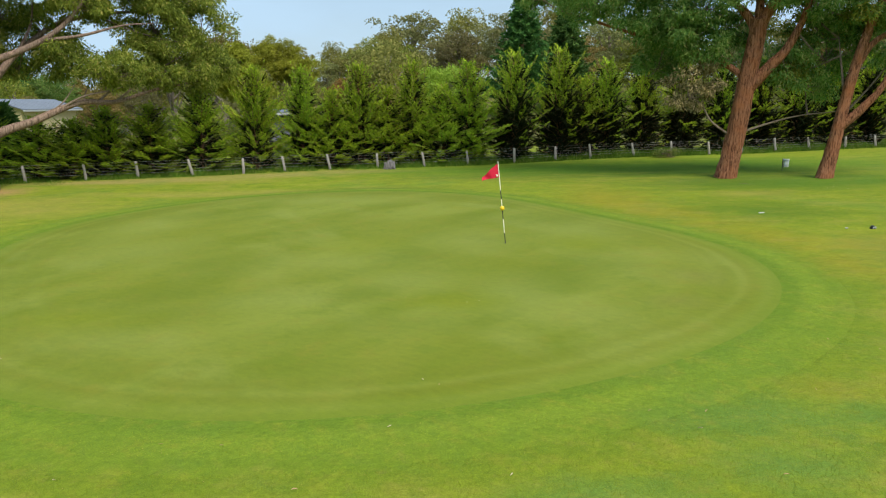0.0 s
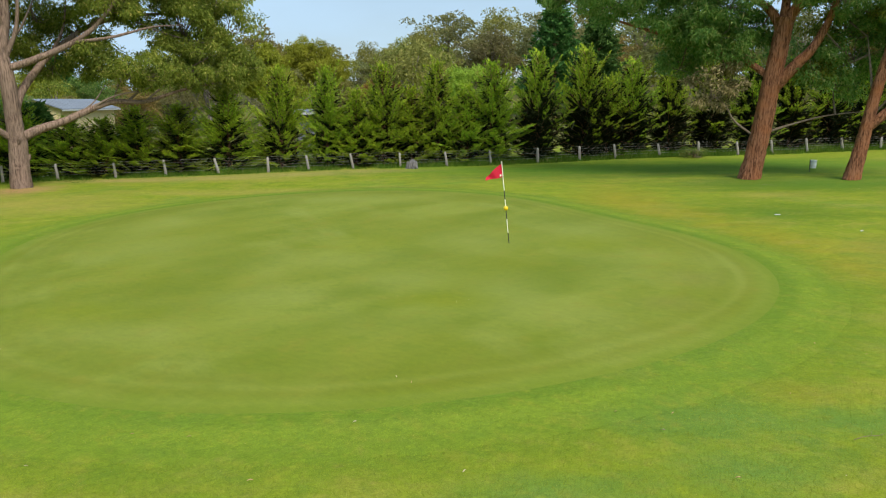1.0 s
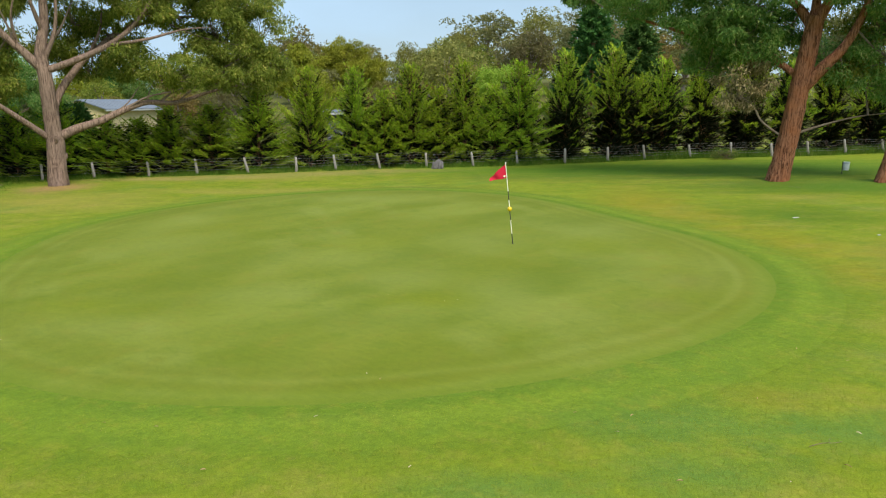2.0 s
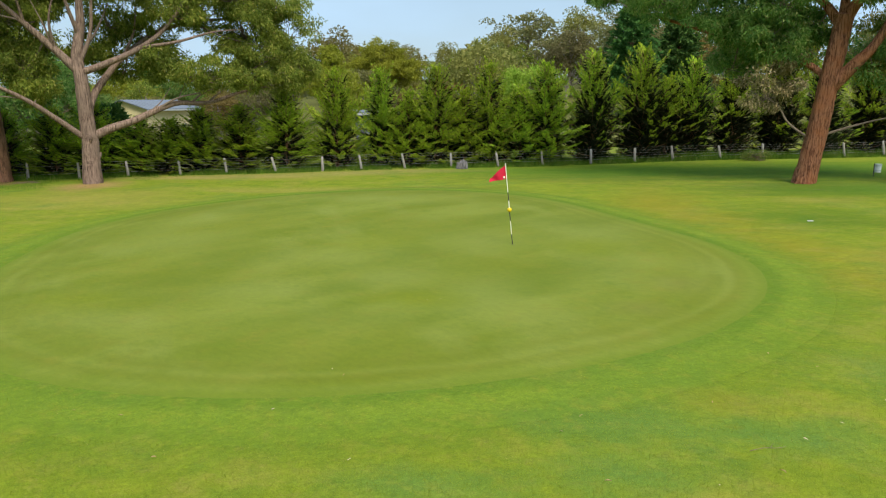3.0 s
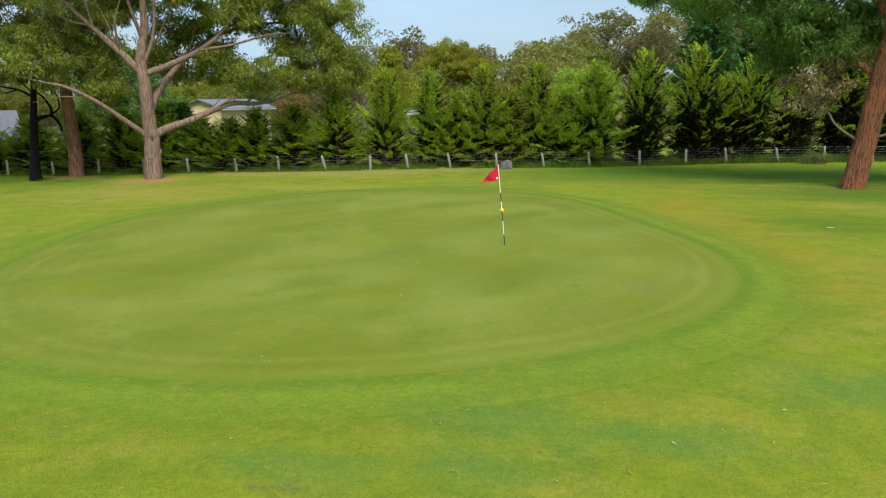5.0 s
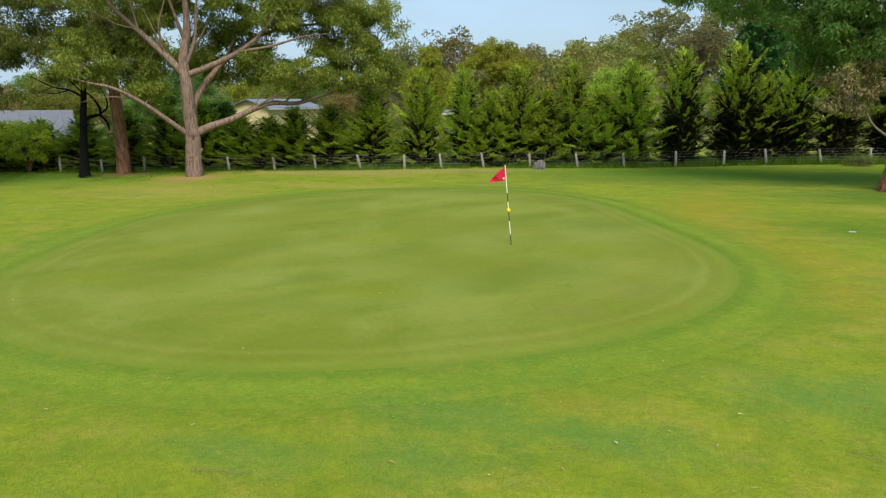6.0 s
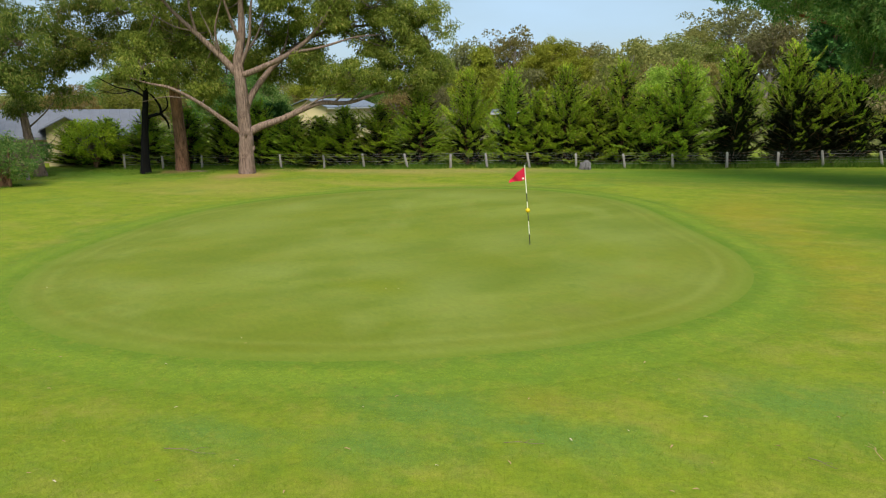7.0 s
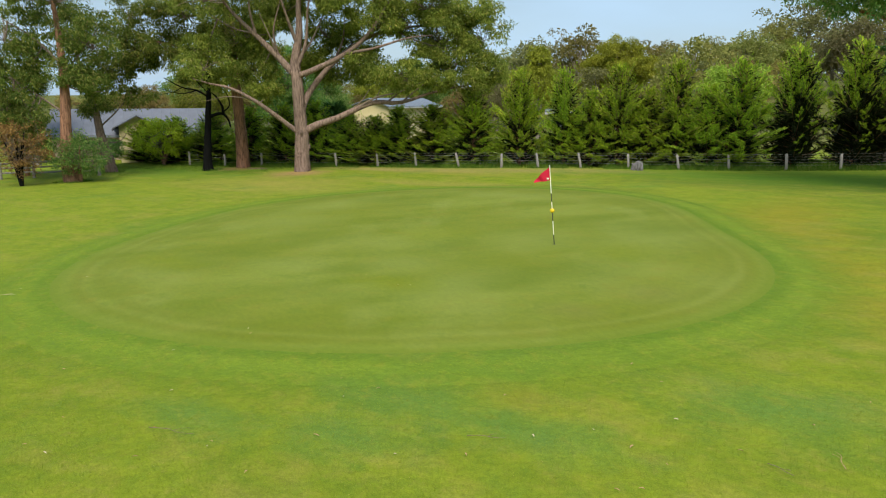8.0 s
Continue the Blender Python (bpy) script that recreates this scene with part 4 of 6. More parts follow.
# ---- the hedge of young cypresses ----
def cypress_meshes(seed, height, wide, count=150, shaded_inside=False):
    """A young cypress: branches sweeping up, each a feathery plume of flat sprays; yellower growth at the tips, inner
    shade painted near black.
    """
    rng = np.random.default_rng(seed)
    wood, sprays = Acc(), Acc()
    tube(wood, curve_through([(0, 0, -0.1), (0.04, 0.03, height * 0.4), (0, 0, height * 0.95)], 4), np.linspace(0.12, 0.012, 9), 7)
    at, way, face, size, tips = [], [], [], [], []
    blade_at = np.array((0.0, 0.18, 0.32, 0.46, 0.6, 0.74))
    blade_turn = np.array((0.0, 1.0, -1.0, 1.0, -1.0, 0.4))[:, None]
    blade_long = np.array((1.0, 0.52, 0.5, 0.46, 0.4, 0.32))
    for k in range(count):
        f = 0.03 + 0.93 * ((k + rng.uniform()) / count) ** 1.12
        a = k * 2.39996 + rng.uniform(-0.8, 0.8)
        reach = wide * min(1.0, (0.5 if shaded_inside else 0.66) + f * 1.6) * (1 - f) ** 1.02 * rng.uniform(0.55, 1.15) + 0.1
        out = np.array((math.cos(a), math.sin(a), 0))
        rise = math.tan(radians(min(68, 15 + 46 * f + rng.normal(0, 7))))
        if rng.uniform() < 0.1 and f > 0.3:
            reach, rise = reach * 1.12, rise + 0.5
        root = np.array((0, 0, f * height))
        path = curve_through([root, root + out * reach * 0.5 + (0, 0, reach * rise * 0.36), root + out * reach + (0, 0, reach * rise * 0.9)], 6)
        tube(wood, path[::4], np.linspace(0.024, 0.006, len(path[::4])), 3)
        if reach > 0.5:
            # Dark blades fill the core: inner shade painted as foliage.
            m = 22 if shaded_inside else 5
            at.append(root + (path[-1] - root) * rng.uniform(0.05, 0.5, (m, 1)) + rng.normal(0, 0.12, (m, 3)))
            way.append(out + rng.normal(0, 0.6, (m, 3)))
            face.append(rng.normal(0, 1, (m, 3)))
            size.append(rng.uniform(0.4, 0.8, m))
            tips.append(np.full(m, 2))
        # Sprays nearer the trunk than this take the shade-dark colour.
        inner = (1.03 if shaded_inside else 0.52) * (1 - f) ** 1.1 * (1.0 if shaded_inside else min(1.0, 0.4 + f / 0.16))
        roll = rng.normal(0, 0.45)
        for s in np.linspace(0.14, 1.0, max(5, int(reach / 0.105))):
            q = s * (len(path) - 1)
            lo = min(int(q), len(path) - 2)
            base = path[lo] + (path[lo + 1] - path[lo]) * (q - lo)
            along = path[lo + 1] - path[lo]
            along /= np.linalg.norm(along)
            flat = np.cross(along, (0, 0, 1))
            flat /= np.linalg.norm(flat) + 1e-9
            up = np.cross(flat, along)
            side = flat * math.cos(roll) + up * math.sin(roll)
            up = np.cross(side, along)
            for sign in ((-1, 1) if s < 0.95 else (-0.35, 0.0, 0.35)):
                d = along * rng.uniform(0.75, 1.1) + side * sign * rng.uniform(0.4, 0.8) + up * rng.normal(0.02, 0.16) + (0, 0, 0.12)
                d /= np.linalg.norm(d)
                long = (0.2 + 0.34 * min(1.0, reach / 1.5) * (1 - s) ** 0.7) * rng.uniform(0.65, 1.35)
                at.append(base + d * (long * blade_at)[:, None])
                way.append(d + np.cross(d, up) * blade_turn * rng.choice((-1, 1)) * 0.6 + rng.normal(0, 0.08, (6, 3)))
                face.append(np.repeat((up + rng.normal(0, 0.5, 3))[None], 6, 0))
                size.append(long * blade_long)
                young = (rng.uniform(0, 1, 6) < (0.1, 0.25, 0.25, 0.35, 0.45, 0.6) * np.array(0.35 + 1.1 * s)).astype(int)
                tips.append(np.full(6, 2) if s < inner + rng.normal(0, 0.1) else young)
    at, way, face, size, tips = (np.concatenate(x) for x in (at, way, face, size, tips))
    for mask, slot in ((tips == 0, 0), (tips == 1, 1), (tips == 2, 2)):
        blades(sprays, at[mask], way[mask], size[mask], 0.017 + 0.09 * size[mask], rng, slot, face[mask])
    top = np.array((0, 0, height * 0.99))
    k = 34
    blades(sprays, np.repeat(top[None], k, 0) - np.linspace(0, 1.1, k)[:, None] * (0, 0, 1), rng.normal(0, 0.45, (k, 3)) + (0, 0, 0.9), 0.26, 0.06, rng, 1)
    return wood, sprays


HEDGE_SLOPE = 0.267


def build_hedge():
    """Cypresses about three metres apart along the far side of the fence, lower towards the house."""
    made = []
    for seed, wide, count, shaded_inside in ((31, 3.0, 185, False), (32, 3.1, 190, False), (33, 2.8, 180, False), (34, 3.2, 140, True), (36, 3.1, 140, True), (37, 3.3, 145, True)):
        tree = thing("cypress", "young feathery cypress with dark hollows in a hedge row" if shaded_inside else "young feathery green cypress in a hedge row", "tree", (0, 0, 0), "hedge cypresses")
        wood, sprays = cypress_meshes(seed, 6.0, wide, count, shaded_inside)
        part("trunk", wood, M_BARK_BROWN, tree)
        part("crown", sprays, [M_CYPRESS, M_CYPRESS_TIP, M_CYPRESS_OLD_SHADE], tree)
        made.append(tree)
    rng = np.random.default_rng(35)
    used = set()
    rows = [(x, 48.2 + HEDGE_SLOPE * (x - 1.5), h) for x, h in HEDGE]
    for k, (x, y, h) in enumerate(rows):
        s = h / 6.0
        wide = s * rng.uniform(0.92, 1.08) if h > 5.2 else rng.uniform(1.0, 1.15)
        m = pose(*on_land(x, y, -0.05), 0, 0, rng.uniform(0, 360))
        # Kinds with more painted inner shade take over towards +x.
        v = int(rng.integers(0, 3)) + (3 if rng.uniform() < min(1.0, max(0.0, (x - 0.5) / 6)) else 0)
        if v not in used:
            ob = made[v]
            ob.matrix_basis = m
            used.add(v)
        else:
            ob = copy_thing(made[v], m)
        ob.scale = (wide, wide, s)
    for v in set(range(6)) - used:
        made[v].matrix_basis = pose(*on_land(40 + 3 * v, 60, -0.05))


HEDGE = [(-39.0, 3.2), (-36.3, 3.4), (-33.4, 3.6), (-30.3, 4.0), (-27.6, 4.1), (-25.2, 4.3), (-22.7, 3.4), (-20.9, 3.3), (-19.2, 3.9), (-16.9, 4.0), (-14.2, 4.8), (-11.2, 6.0), (-8.5, 5.9), (-6.8, 4.6),
    (-5.15, 6.1), (-3.4, 4.7), (-1.85, 6.3), (0.0, 4.8), (1.6, 6.3), (4.6, 6.8), (7.7, 7.0), (9.3, 5.2), (11.0, 6.2), (13.6, 5.8), (16.6, 6.3), (19.6, 6.0), (22.6, 6.3), (25.6, 6.0), (28.6, 6.3), (31.6, 6.6)]
build_near_trees()
burnt_tree()
build_hedge()


# ---- the wooded hill ----
def far_gum_meshes(seed, height, tall=False):
    """A gum seen from afar: forked pale limbs, each ending in a domed clump of leaves, with dark gaps between the clumps."""
    rng = np.random.default_rng(seed)
    wood, leaves = Acc(), Acc()
    lean = rng.normal(0, 0.05, 2)
    top = np.array((lean[0] * height, lean[1] * height, height * 0.78))
    trunk = curve_through([(0, 0, -0.5), top * 0.45 + rng.normal(0, 0.2, 3), top], 5)
    tube(wood, trunk, np.linspace(0.03, 0.008, len(trunk)) * height, 6)
    lobes = 17
    for k in range(lobes):
        a, f = k * 2.4 + rng.uniform(-0.6, 0.6), (k + 0.5) / lobes
        r = height * (0.3 if tall else 0.36) * math.sin(math.pi * (0.26 + 0.66 * f)) * rng.uniform(0.45, 1.1)
        c = np.array((math.cos(a) * r, math.sin(a) * r, height * ((0.42 if tall else 0.3) + (0.5 if tall else 0.6) * f))) + (*lean * height * f, 0)
        root = trunk[int((0.3 + 0.6 * f) * (len(trunk) - 1))]
        tube(wood, curve_through([root, (root + c) / 2 + (0, 0, -0.3), c], 4), np.linspace(0.012, 0.004, 9) * height, 4)
        wide = height * rng.uniform(0.1, 0.165)
        for _ in range(5):
            cc = c + rng.normal(size=3) * (0.6, 0.6, 0.35) * wide
            n = 66
            off = rng.normal(size=(n, 3))
            off[:, 2] = np.abs(off[:, 2]) - 0.35
            off *= rng.uniform(0.45, 1, (n, 1)) ** 0.5 / np.linalg.norm(off, axis=1, keepdims=True) * (0.7, 0.7, 0.5) * wide
            blades(leaves, cc + off, off * 0.6 + rng.normal(0, 0.5, (n, 3)) + (0, 0, -0.15), rng.uniform(0.22, 0.4, n), rng.uniform(0.13, 0.21, n), rng)
    return wood, leaves


def far_tree(label, height, leaf, seed, tall=False):
    t = thing("hillside_gum", label, "tree", (0, 0, 0), "hillside gums")
    wood, leaves = far_gum_meshes(seed, height, tall)
    part("trunk", wood, M_BARK_GREY, t)
    part("crown", leaves, leaf, t)
    return t


def build_hill():
    rng = np.random.default_rng(41)
    kinds = [far_tree("olive-green gum on the wooded hillside", 10, M_FAR_LEAF, 42), far_tree("olive-green gum on the wooded hillside", 11, M_FAR_LEAF, 43, True),
        far_tree("dark olive gum on the wooded hillside", 10, M_GUM_LEAF_OLIVE, 44), far_tree("brownish gum on the wooded hillside", 9, M_FAR_BROWN, 45),
        far_tree("grey-green gum on the wooded hillside", 10, M_FAR_GREY, 46, True), far_tree("dense olive gum on the wooded hillside", 9, M_FAR_LEAF, 47), far_tree("dark grey-green gum on the wooded hillside", 10, M_FAR_GREY, 48)]
    other = {0: 5, 1: 4, 2: 6, 3: 3}
    used = set()
    spots = []
    for k in range(118):
        y = 62 + 150 * rng.uniform() ** 0.9
        x = rng.uniform(-0.55, 0.62) * y
        if all((x - a) ** 2 + (y - b) ** 2 > 22 for a, b, _, _ in spots) and not (x < -14 and y < 80 and x > -70) and not (6 < x < 25 and y < 116):
            low = 0.72 if x < -0.4 * y else (1.2 if x > -2 and y > 100 else 0.86)
            spots.append((x, y, rng.uniform(0.65, 1.05) * low, int(rng.choice(4, p=(0.3, 0.28, 0.22, 0.2)))))
    for x, y, s in ((-6, 150, 1.5), (4.5, 165, 1.4), (12, 150, 1.45), (20, 140, 1.4), (28, 130, 1.3), (32, 112, 1.25), (2, 130, 1.15), (-10, 140, 1.1), (15, 128, 1.3)):
        spots.append((x, y, s, 1))
    for k in range(16):
        spots.append((-56 + 3.6 * k + rng.uniform(-1.5, 1.5), 138 + rng.uniform(-10, 14), rng.uniform(0.85, 1.1), int(rng.choice(3))))
    for k in range(26):
        x, y = rng.uniform(-95, -30), rng.uniform(68, 95)
        spots.append((x, y, rng.uniform(0.42, 0.62), int(rng.choice(3))))
    for k in range(18):
        spots.append((-74 + 2.3 * k + rng.uniform(-0.8, 0.8), 86 + rng.uniform(-5, 12), rng.uniform(0.6, 0.8), int(rng.choice(4))))
    for k in range(17):
        spots.append((-112 + 3.2 * k + rng.uniform(-1, 1), 76 + rng.uniform(-4, 6), rng.uniform(0.5, 0.62), int(rng.choice(4))))
    spots += [(-35.7, 100.8, 1.22, 4), (-29.8, 103.3, 1.2, 1)]
    for k, (x, y, s, v) in enumerate(spots):
        v = other.get(v, v) if k % 2 else v
        m = pose(*on_land(x, y, -0.2), 0, 0, rng.uniform(0, 360))
        ob = kinds[v] if v not in used else copy_thing(kinds[v], m)
        used.add(v)
        ob.matrix_basis = m
        ob.scale = (s * rng.uniform(0.95, 1.25),) * 2 + (s,)


build_hill()


# ---- fence ----
M_POST = worn_paint("weathered_grey_timber", (0.34, 0.31, 0.27), (0.17, 0.15, 0.13), 0.9, 0, 5.0, (0.4, 0.7), (1, 1, 0.15), 0.6)
M_WIRE = worn_paint("rusting_galvanised_wire", (0.36, 0.35, 0.33), (0.24, 0.22, 0.19), 0.7, 0.0)
POSTS = (-33.6, -30.8, -28.0, -25.2, -22.5, -19.6, -17.0, -14.2, -11.5, -9.25, -6.7, -3.95, -1.15, 1.55, 4.5, 7.2, 9.6, 12.6, 15.3, 18.1, 20.6, 23.2, 25.9, 28.8, 31.4, 34.2, 37.0)
LEANING = {-14.2: 11, -11.5: 2, -9.25: 8, -6.7: 11, -3.95: 2, -1.15: 8, 1.55: 5, 4.5: 1, 7.2: 0, 9.6: 8, 12.6: 10, 15.3: 4, 18.1: 9, 20.6: 9, 23.2: 8, 25.9: 11, 28.8: 0, 31.4: 7}


def fence_y(x):
    return 46.3 + HEDGE_SLOPE * (x - 1.5)


def post_bm(rng, h, r):
    acc = Acc()
    tube(acc, [(0, 0, -0.2), (0.01, 0, h * 0.35), (0, 0.01, h * 0.7), (0, 0, h - 0.02), (0, 0, h)], (r * 1.05, r, r * 0.97, r * 0.95, r * 0.7), 8, rng, 0.07)
    return acc


def build_fence():
    rng = np.random.default_rng(51)
    f = thing("wire_fence", "farm fence of weathered grey posts and plain wire", "fence", on_land(0, fence_y(0)))
    base = np.array(f.matrix_basis.translation)
    shapes = [post_bm(rng, 0.92, 0.075).mesh("post", [M_POST], True) for _ in range(4)]
    tops = []
    for x in POSTS:
        at = np.array(on_land(x, fence_y(x))) - base
        p = part("post", shapes[int(rng.integers(4))], M_POST, f)
        rx, ry = rng.normal(0, 2.5), -LEANING.get(x, rng.uniform(-2, 6))
        p.matrix_basis = pose(*at, rx, ry, rng.uniform(0, 360) * 0)
        p.scale = (1, 1, rng.uniform(0.92, 1.08))
        tops.append(at)
    for up in (0.3, 0.46, 0.62, 0.78, 0.92):
        acc = Acc()
        pts = []
        for a, b in zip(tops[:-1], tops[1:]):
            pts += [a + (0, -0.085, up), (a + b) / 2 + (0, -0.085, up - rng.uniform(0.0, 0.02))]
        pts.append(tops[-1] + (0, -0.085, up))
        tube(acc, np.array(pts), 0.0032, 4)
        part("wire", acc, M_WIRE, f)


build_fence()


# ---- flagstick and hole ----
M_WHITE = worn_paint("white_pole_paint", (0.78, 0.76, 0.6), (0.55, 0.52, 0.38), 0.4)
M_BLACK = worn_paint("black_pole_paint", (0.025, 0.025, 0.025), (0.08, 0.075, 0.06), 0.4)
M_YELLOW = worn_paint("yellow_plastic", (0.75, 0.5, 0.01), (0.6, 0.4, 0.02), 0.35)
M_FLAG = worn_paint("red_flag_cloth", (0.5, 0.004, 0.03), (0.43, 0.004, 0.025), 0.75, 0, 9, (0.4, 0.7))
M_CUP = worn_paint("hole_liner", (0.05, 0.05, 0.045), (0.02, 0.02, 0.02), 0.6)


def build_flag():
    at = (1.73, 20.2)
    f = thing("flagstick", "striped black and white golf flagstick with red flag", "golf flag", on_land(*at, 0.008))
    f.matrix_basis = f.matrix_basis @ pose(0, 0, 0, -1.5, -6.0, 0)
    marks = (0, 0.13, 0.30, 0.43, 0.545, 0.655, 1.0)
    tall = 2.25
    for k, (a, b) in enumerate(zip(marks[:-1], marks[1:])):
        acc = Acc()
        tube(acc, [(0, 0, a * tall), (0, 0, (a + b) / 2 * tall), (0, 0, b * tall)], 0.0125, 10)
        part("pole_section", acc, M_BLACK if k % 2 == 0 else M_WHITE, f, "black band" if k % 2 == 0 else "white band", True)
    bm = bmesh.new()
    bmesh.ops.create_uvsphere(bm, u_segments=20, v_segments=12, radius=0.065, matrix=Matrix.Translation((0, 0, 0.435 * tall)))
    part("ball", bm, M_YELLOW, f, "yellow marker ball", True)
    bm = bmesh.new()
    bmesh.ops.create_cone(bm, cap_ends=True, segments=12, radius1=0.02, radius2=0.016, depth=0.03, matrix=Matrix.Translation((0, 0, tall)))
    part("cap", bm, M_WHITE, f, "", True)
    acc = Acc()
    nu, nv = 18, 12
    grid = []
    for i in range(nu + 1):
        for j in range(nv + 1):
            s, t = i / nu, j / nv
            hang = 0.33 * s ** 1.05
            z = 0.985 * tall - hang - t * 0.37 * (1 - 0.74 * s) + 0.012 * math.sin(6 * s + 3 * t)
            grid.append((-0.47 * s + 0.01 * math.sin(9 * s + 2 * t), 0.028 * math.sin(8.5 * s + 2.2 * t) * s ** 0.7 - 0.05 * s, z))
    idx = lambda i, j: i * (nv + 1) + j
    acc.add(grid, [(idx(i, j), idx(i + 1, j), idx(i + 1, j + 1), idx(i, j + 1)) for i in range(nu) for j in range(nv)])
    cloth = part("flag", acc, M_FLAG, f, "red cloth flag", True)
    bm = bmesh.new()
    bmesh.ops.create_cone(bm, cap_ends=True, segments=16, radius1=0.028, radius2=0.028, depth=0.012, matrix=pose(-0.06, -0.035, 0.985 * tall - 0.32, 90, 0, 0))
    part("badge", bm, M_WHITE, cloth, "white round patch")
    bm = bmesh.new()
    ring = bmesh.ops.create_circle(bm, segments=28, radius=0.054, cap_ends=False)["verts"]
    low = bmesh.ops.extrude_edge_only(bm, edges=bm.edges[:])["geom"]
    lows = [v for v in low if isinstance(v, bmesh.types.BMVert)]
    for v in lows:
        v.co *= 0.82
    hole = part("golf_hole", bm, M_CUP)
    hole.matrix_basis = pose(*on_land(*at, 0.013))
    tagged(hole, "dark rim of the golf hole in the green", "golf hole")


build_flag()


# ---- buildings behind the hedge ----
M_CREAM = worn_paint("cream_metal_cladding", (0.64, 0.53, 0.29), (0.54, 0.45, 0.26), 0.6, 0, 1.2, (0.5, 0.8))
M_ROOF = worn_paint("pale_metal_roof", (0.15, 0.175, 0.215), (0.12, 0.14, 0.17), 0.6, 0.0, 1.0, (0.4, 0.75))
M_ROOF_GREY = worn_paint("grey_metal_roof", (0.14, 0.148, 0.175), (0.11, 0.115, 0.135), 0.6, 0.0, 1.0, (0.4, 0.75))
M_WALL = worn_paint("painted_brick_wall", (0.36, 0.27, 0.2), (0.28, 0.2, 0.15), 0.85, 0, 3.0)
M_GLASS, _n, _l, _b = nodes("dark_window_glass", 0.08, 0.5)
_b.inputs["Base Color"].default_value = (0.02, 0.025, 0.03, 1)
M_FASCIA = worn_paint("pale_fascia", (0.42, 0.43, 0.44), (0.34, 0.35, 0.36), 0.5)


def box(bm, x0, x1, y0, y1, z0, z1, bevel=0.0):
    r = bmesh.ops.create_cube(bm, size=1.0, matrix=Matrix.Translation(((x0 + x1) / 2, (y0 + y1) / 2, (z0 + z1) / 2)) @ Matrix.Diagonal((x1 - x0, y1 - y0, z1 - z0, 1)))
    if bevel:
        bmesh.ops.bevel(bm, geom=list({e for v in r["verts"] for e in v.link_edges}), offset=bevel, segments=1, affect="EDGES", profile=0.5)


def gable_house(name, label, category, at, turn, length, width, eaves, ridge, wall, roof, ribs=True, windows=()):
    h = thing(name, label, category, on_land(*at, -0.1), "", turn)
    acc = Acc()
    L, W = length / 2, width / 2
    v = [(-L, -W, 0), (L, -W, 0), (L, W, 0), (-L, W, 0), (-L, -W, eaves), (L, -W, eaves), (L, W, eaves), (-L, W, eaves), (-L, 0, ridge), (L, 0, ridge)]
    acc.add(v, [(0, 1, 5, 4), (2, 3, 7, 6), (3, 0, 4, 7), (1, 2, 6, 5)])
    acc.add([v[4], v[7], v[8], v[5], v[6], v[9]], [(0, 1, 2), (3, 5, 4)])
    part("wall", acc, wall, h)
    o = 0.45
    for sign in (-1, 1):
        bm = bmesh.new()
        drop = (ridge - eaves) / W * o
        lo, hi = Vector((0, sign * (W + o), eaves - drop)), Vector((0, 0, ridge))
        xs = [(-L - o, 0.0)]
        for k in range(int((length + 2 * o) / 0.75)):
            x = -L - o + 0.4 + k * 0.75
            xs += [(x - 0.03, 0.0), (x, 0.022), (x + 0.03, 0.0)]
        xs.append((L + o, 0.0))
        rows = [[bm.verts.new((x, p.y, p.z + base + (rib if base > 0.1 else 0))) for x, rib in xs] for base, p in ((0.12, lo), (0.12, hi), (0.03, hi), (0.03, lo))]
        for a, b in zip(rows, rows[1:] + rows[:1]):
            for k in range(len(xs) - 1):
                bm.faces.new((a[k], a[k + 1], b[k + 1], b[k]))
        for k in (0, -1):
            bm.faces.new([r[k] for r in rows])
        bmesh.ops.recalc_face_normals(bm, faces=bm.faces[:])
        part("roof", bm, roof, h)
        bm = bmesh.new()
        box(bm, -L - o, L + o, sign * (W + o) - 0.05, sign * (W + o) + 0.06, eaves - drop - 0.1, eaves - drop + 0.05, 0.01)
        part("gutter", bm, M_FASCIA if ribs else roof, h)
    for x, z, w, t in windows:
        bm = bmesh.new()
        box(bm, x - w / 2, x + w / 2, -W - 0.05, -W + 0.02, z - t / 2, z + t / 2, 0.01)
        win = part("window", bm, M_FASCIA, h)
        bm = bmesh.new()
        box(bm, x - w / 2 + 0.06, x + w / 2 - 0.06, -W - 0.06, -W - 0.04, z - t / 2 + 0.06, z + t / 2 - 0.06)
        part("pane", bm, M_GLASS, win)
    return h


gable_house("shed", "cream metal shed with pale grey roof", "shed", (-39.7, 71.8), 90, 10.0, 4.7, 3.92, 4.67, M_CREAM, M_ROOF, True, [(2.0, 1.9, 1.0, 0.8)])
gable_house("house", "low house with wide grey metal roof", "house", (-46.7, 42.1), 50, 11.6, 8.0, 2.2, 4.0, M_WALL, M_ROOF_GREY, False, [(-4, 1.5, 1.6, 1.2), (2, 1.5, 1.6, 1.2)])


gable_house("outbuilding", "pale gabled outbuilding beside the grey-roofed house", "outbuilding", (-42.0, 39.0), -36.4, 5.0, 2.6, 2.9, 3.6, M_CREAM, M_ROOF_GREY, False)
gable_house("garden_shed", "small pale-roofed garden shed half hidden by the hedge", "shed", (-11.2, 51.6), 20, 1.3, 1.0, 3.36, 3.44, M_ROOF_GREY, M_ROOF, True)


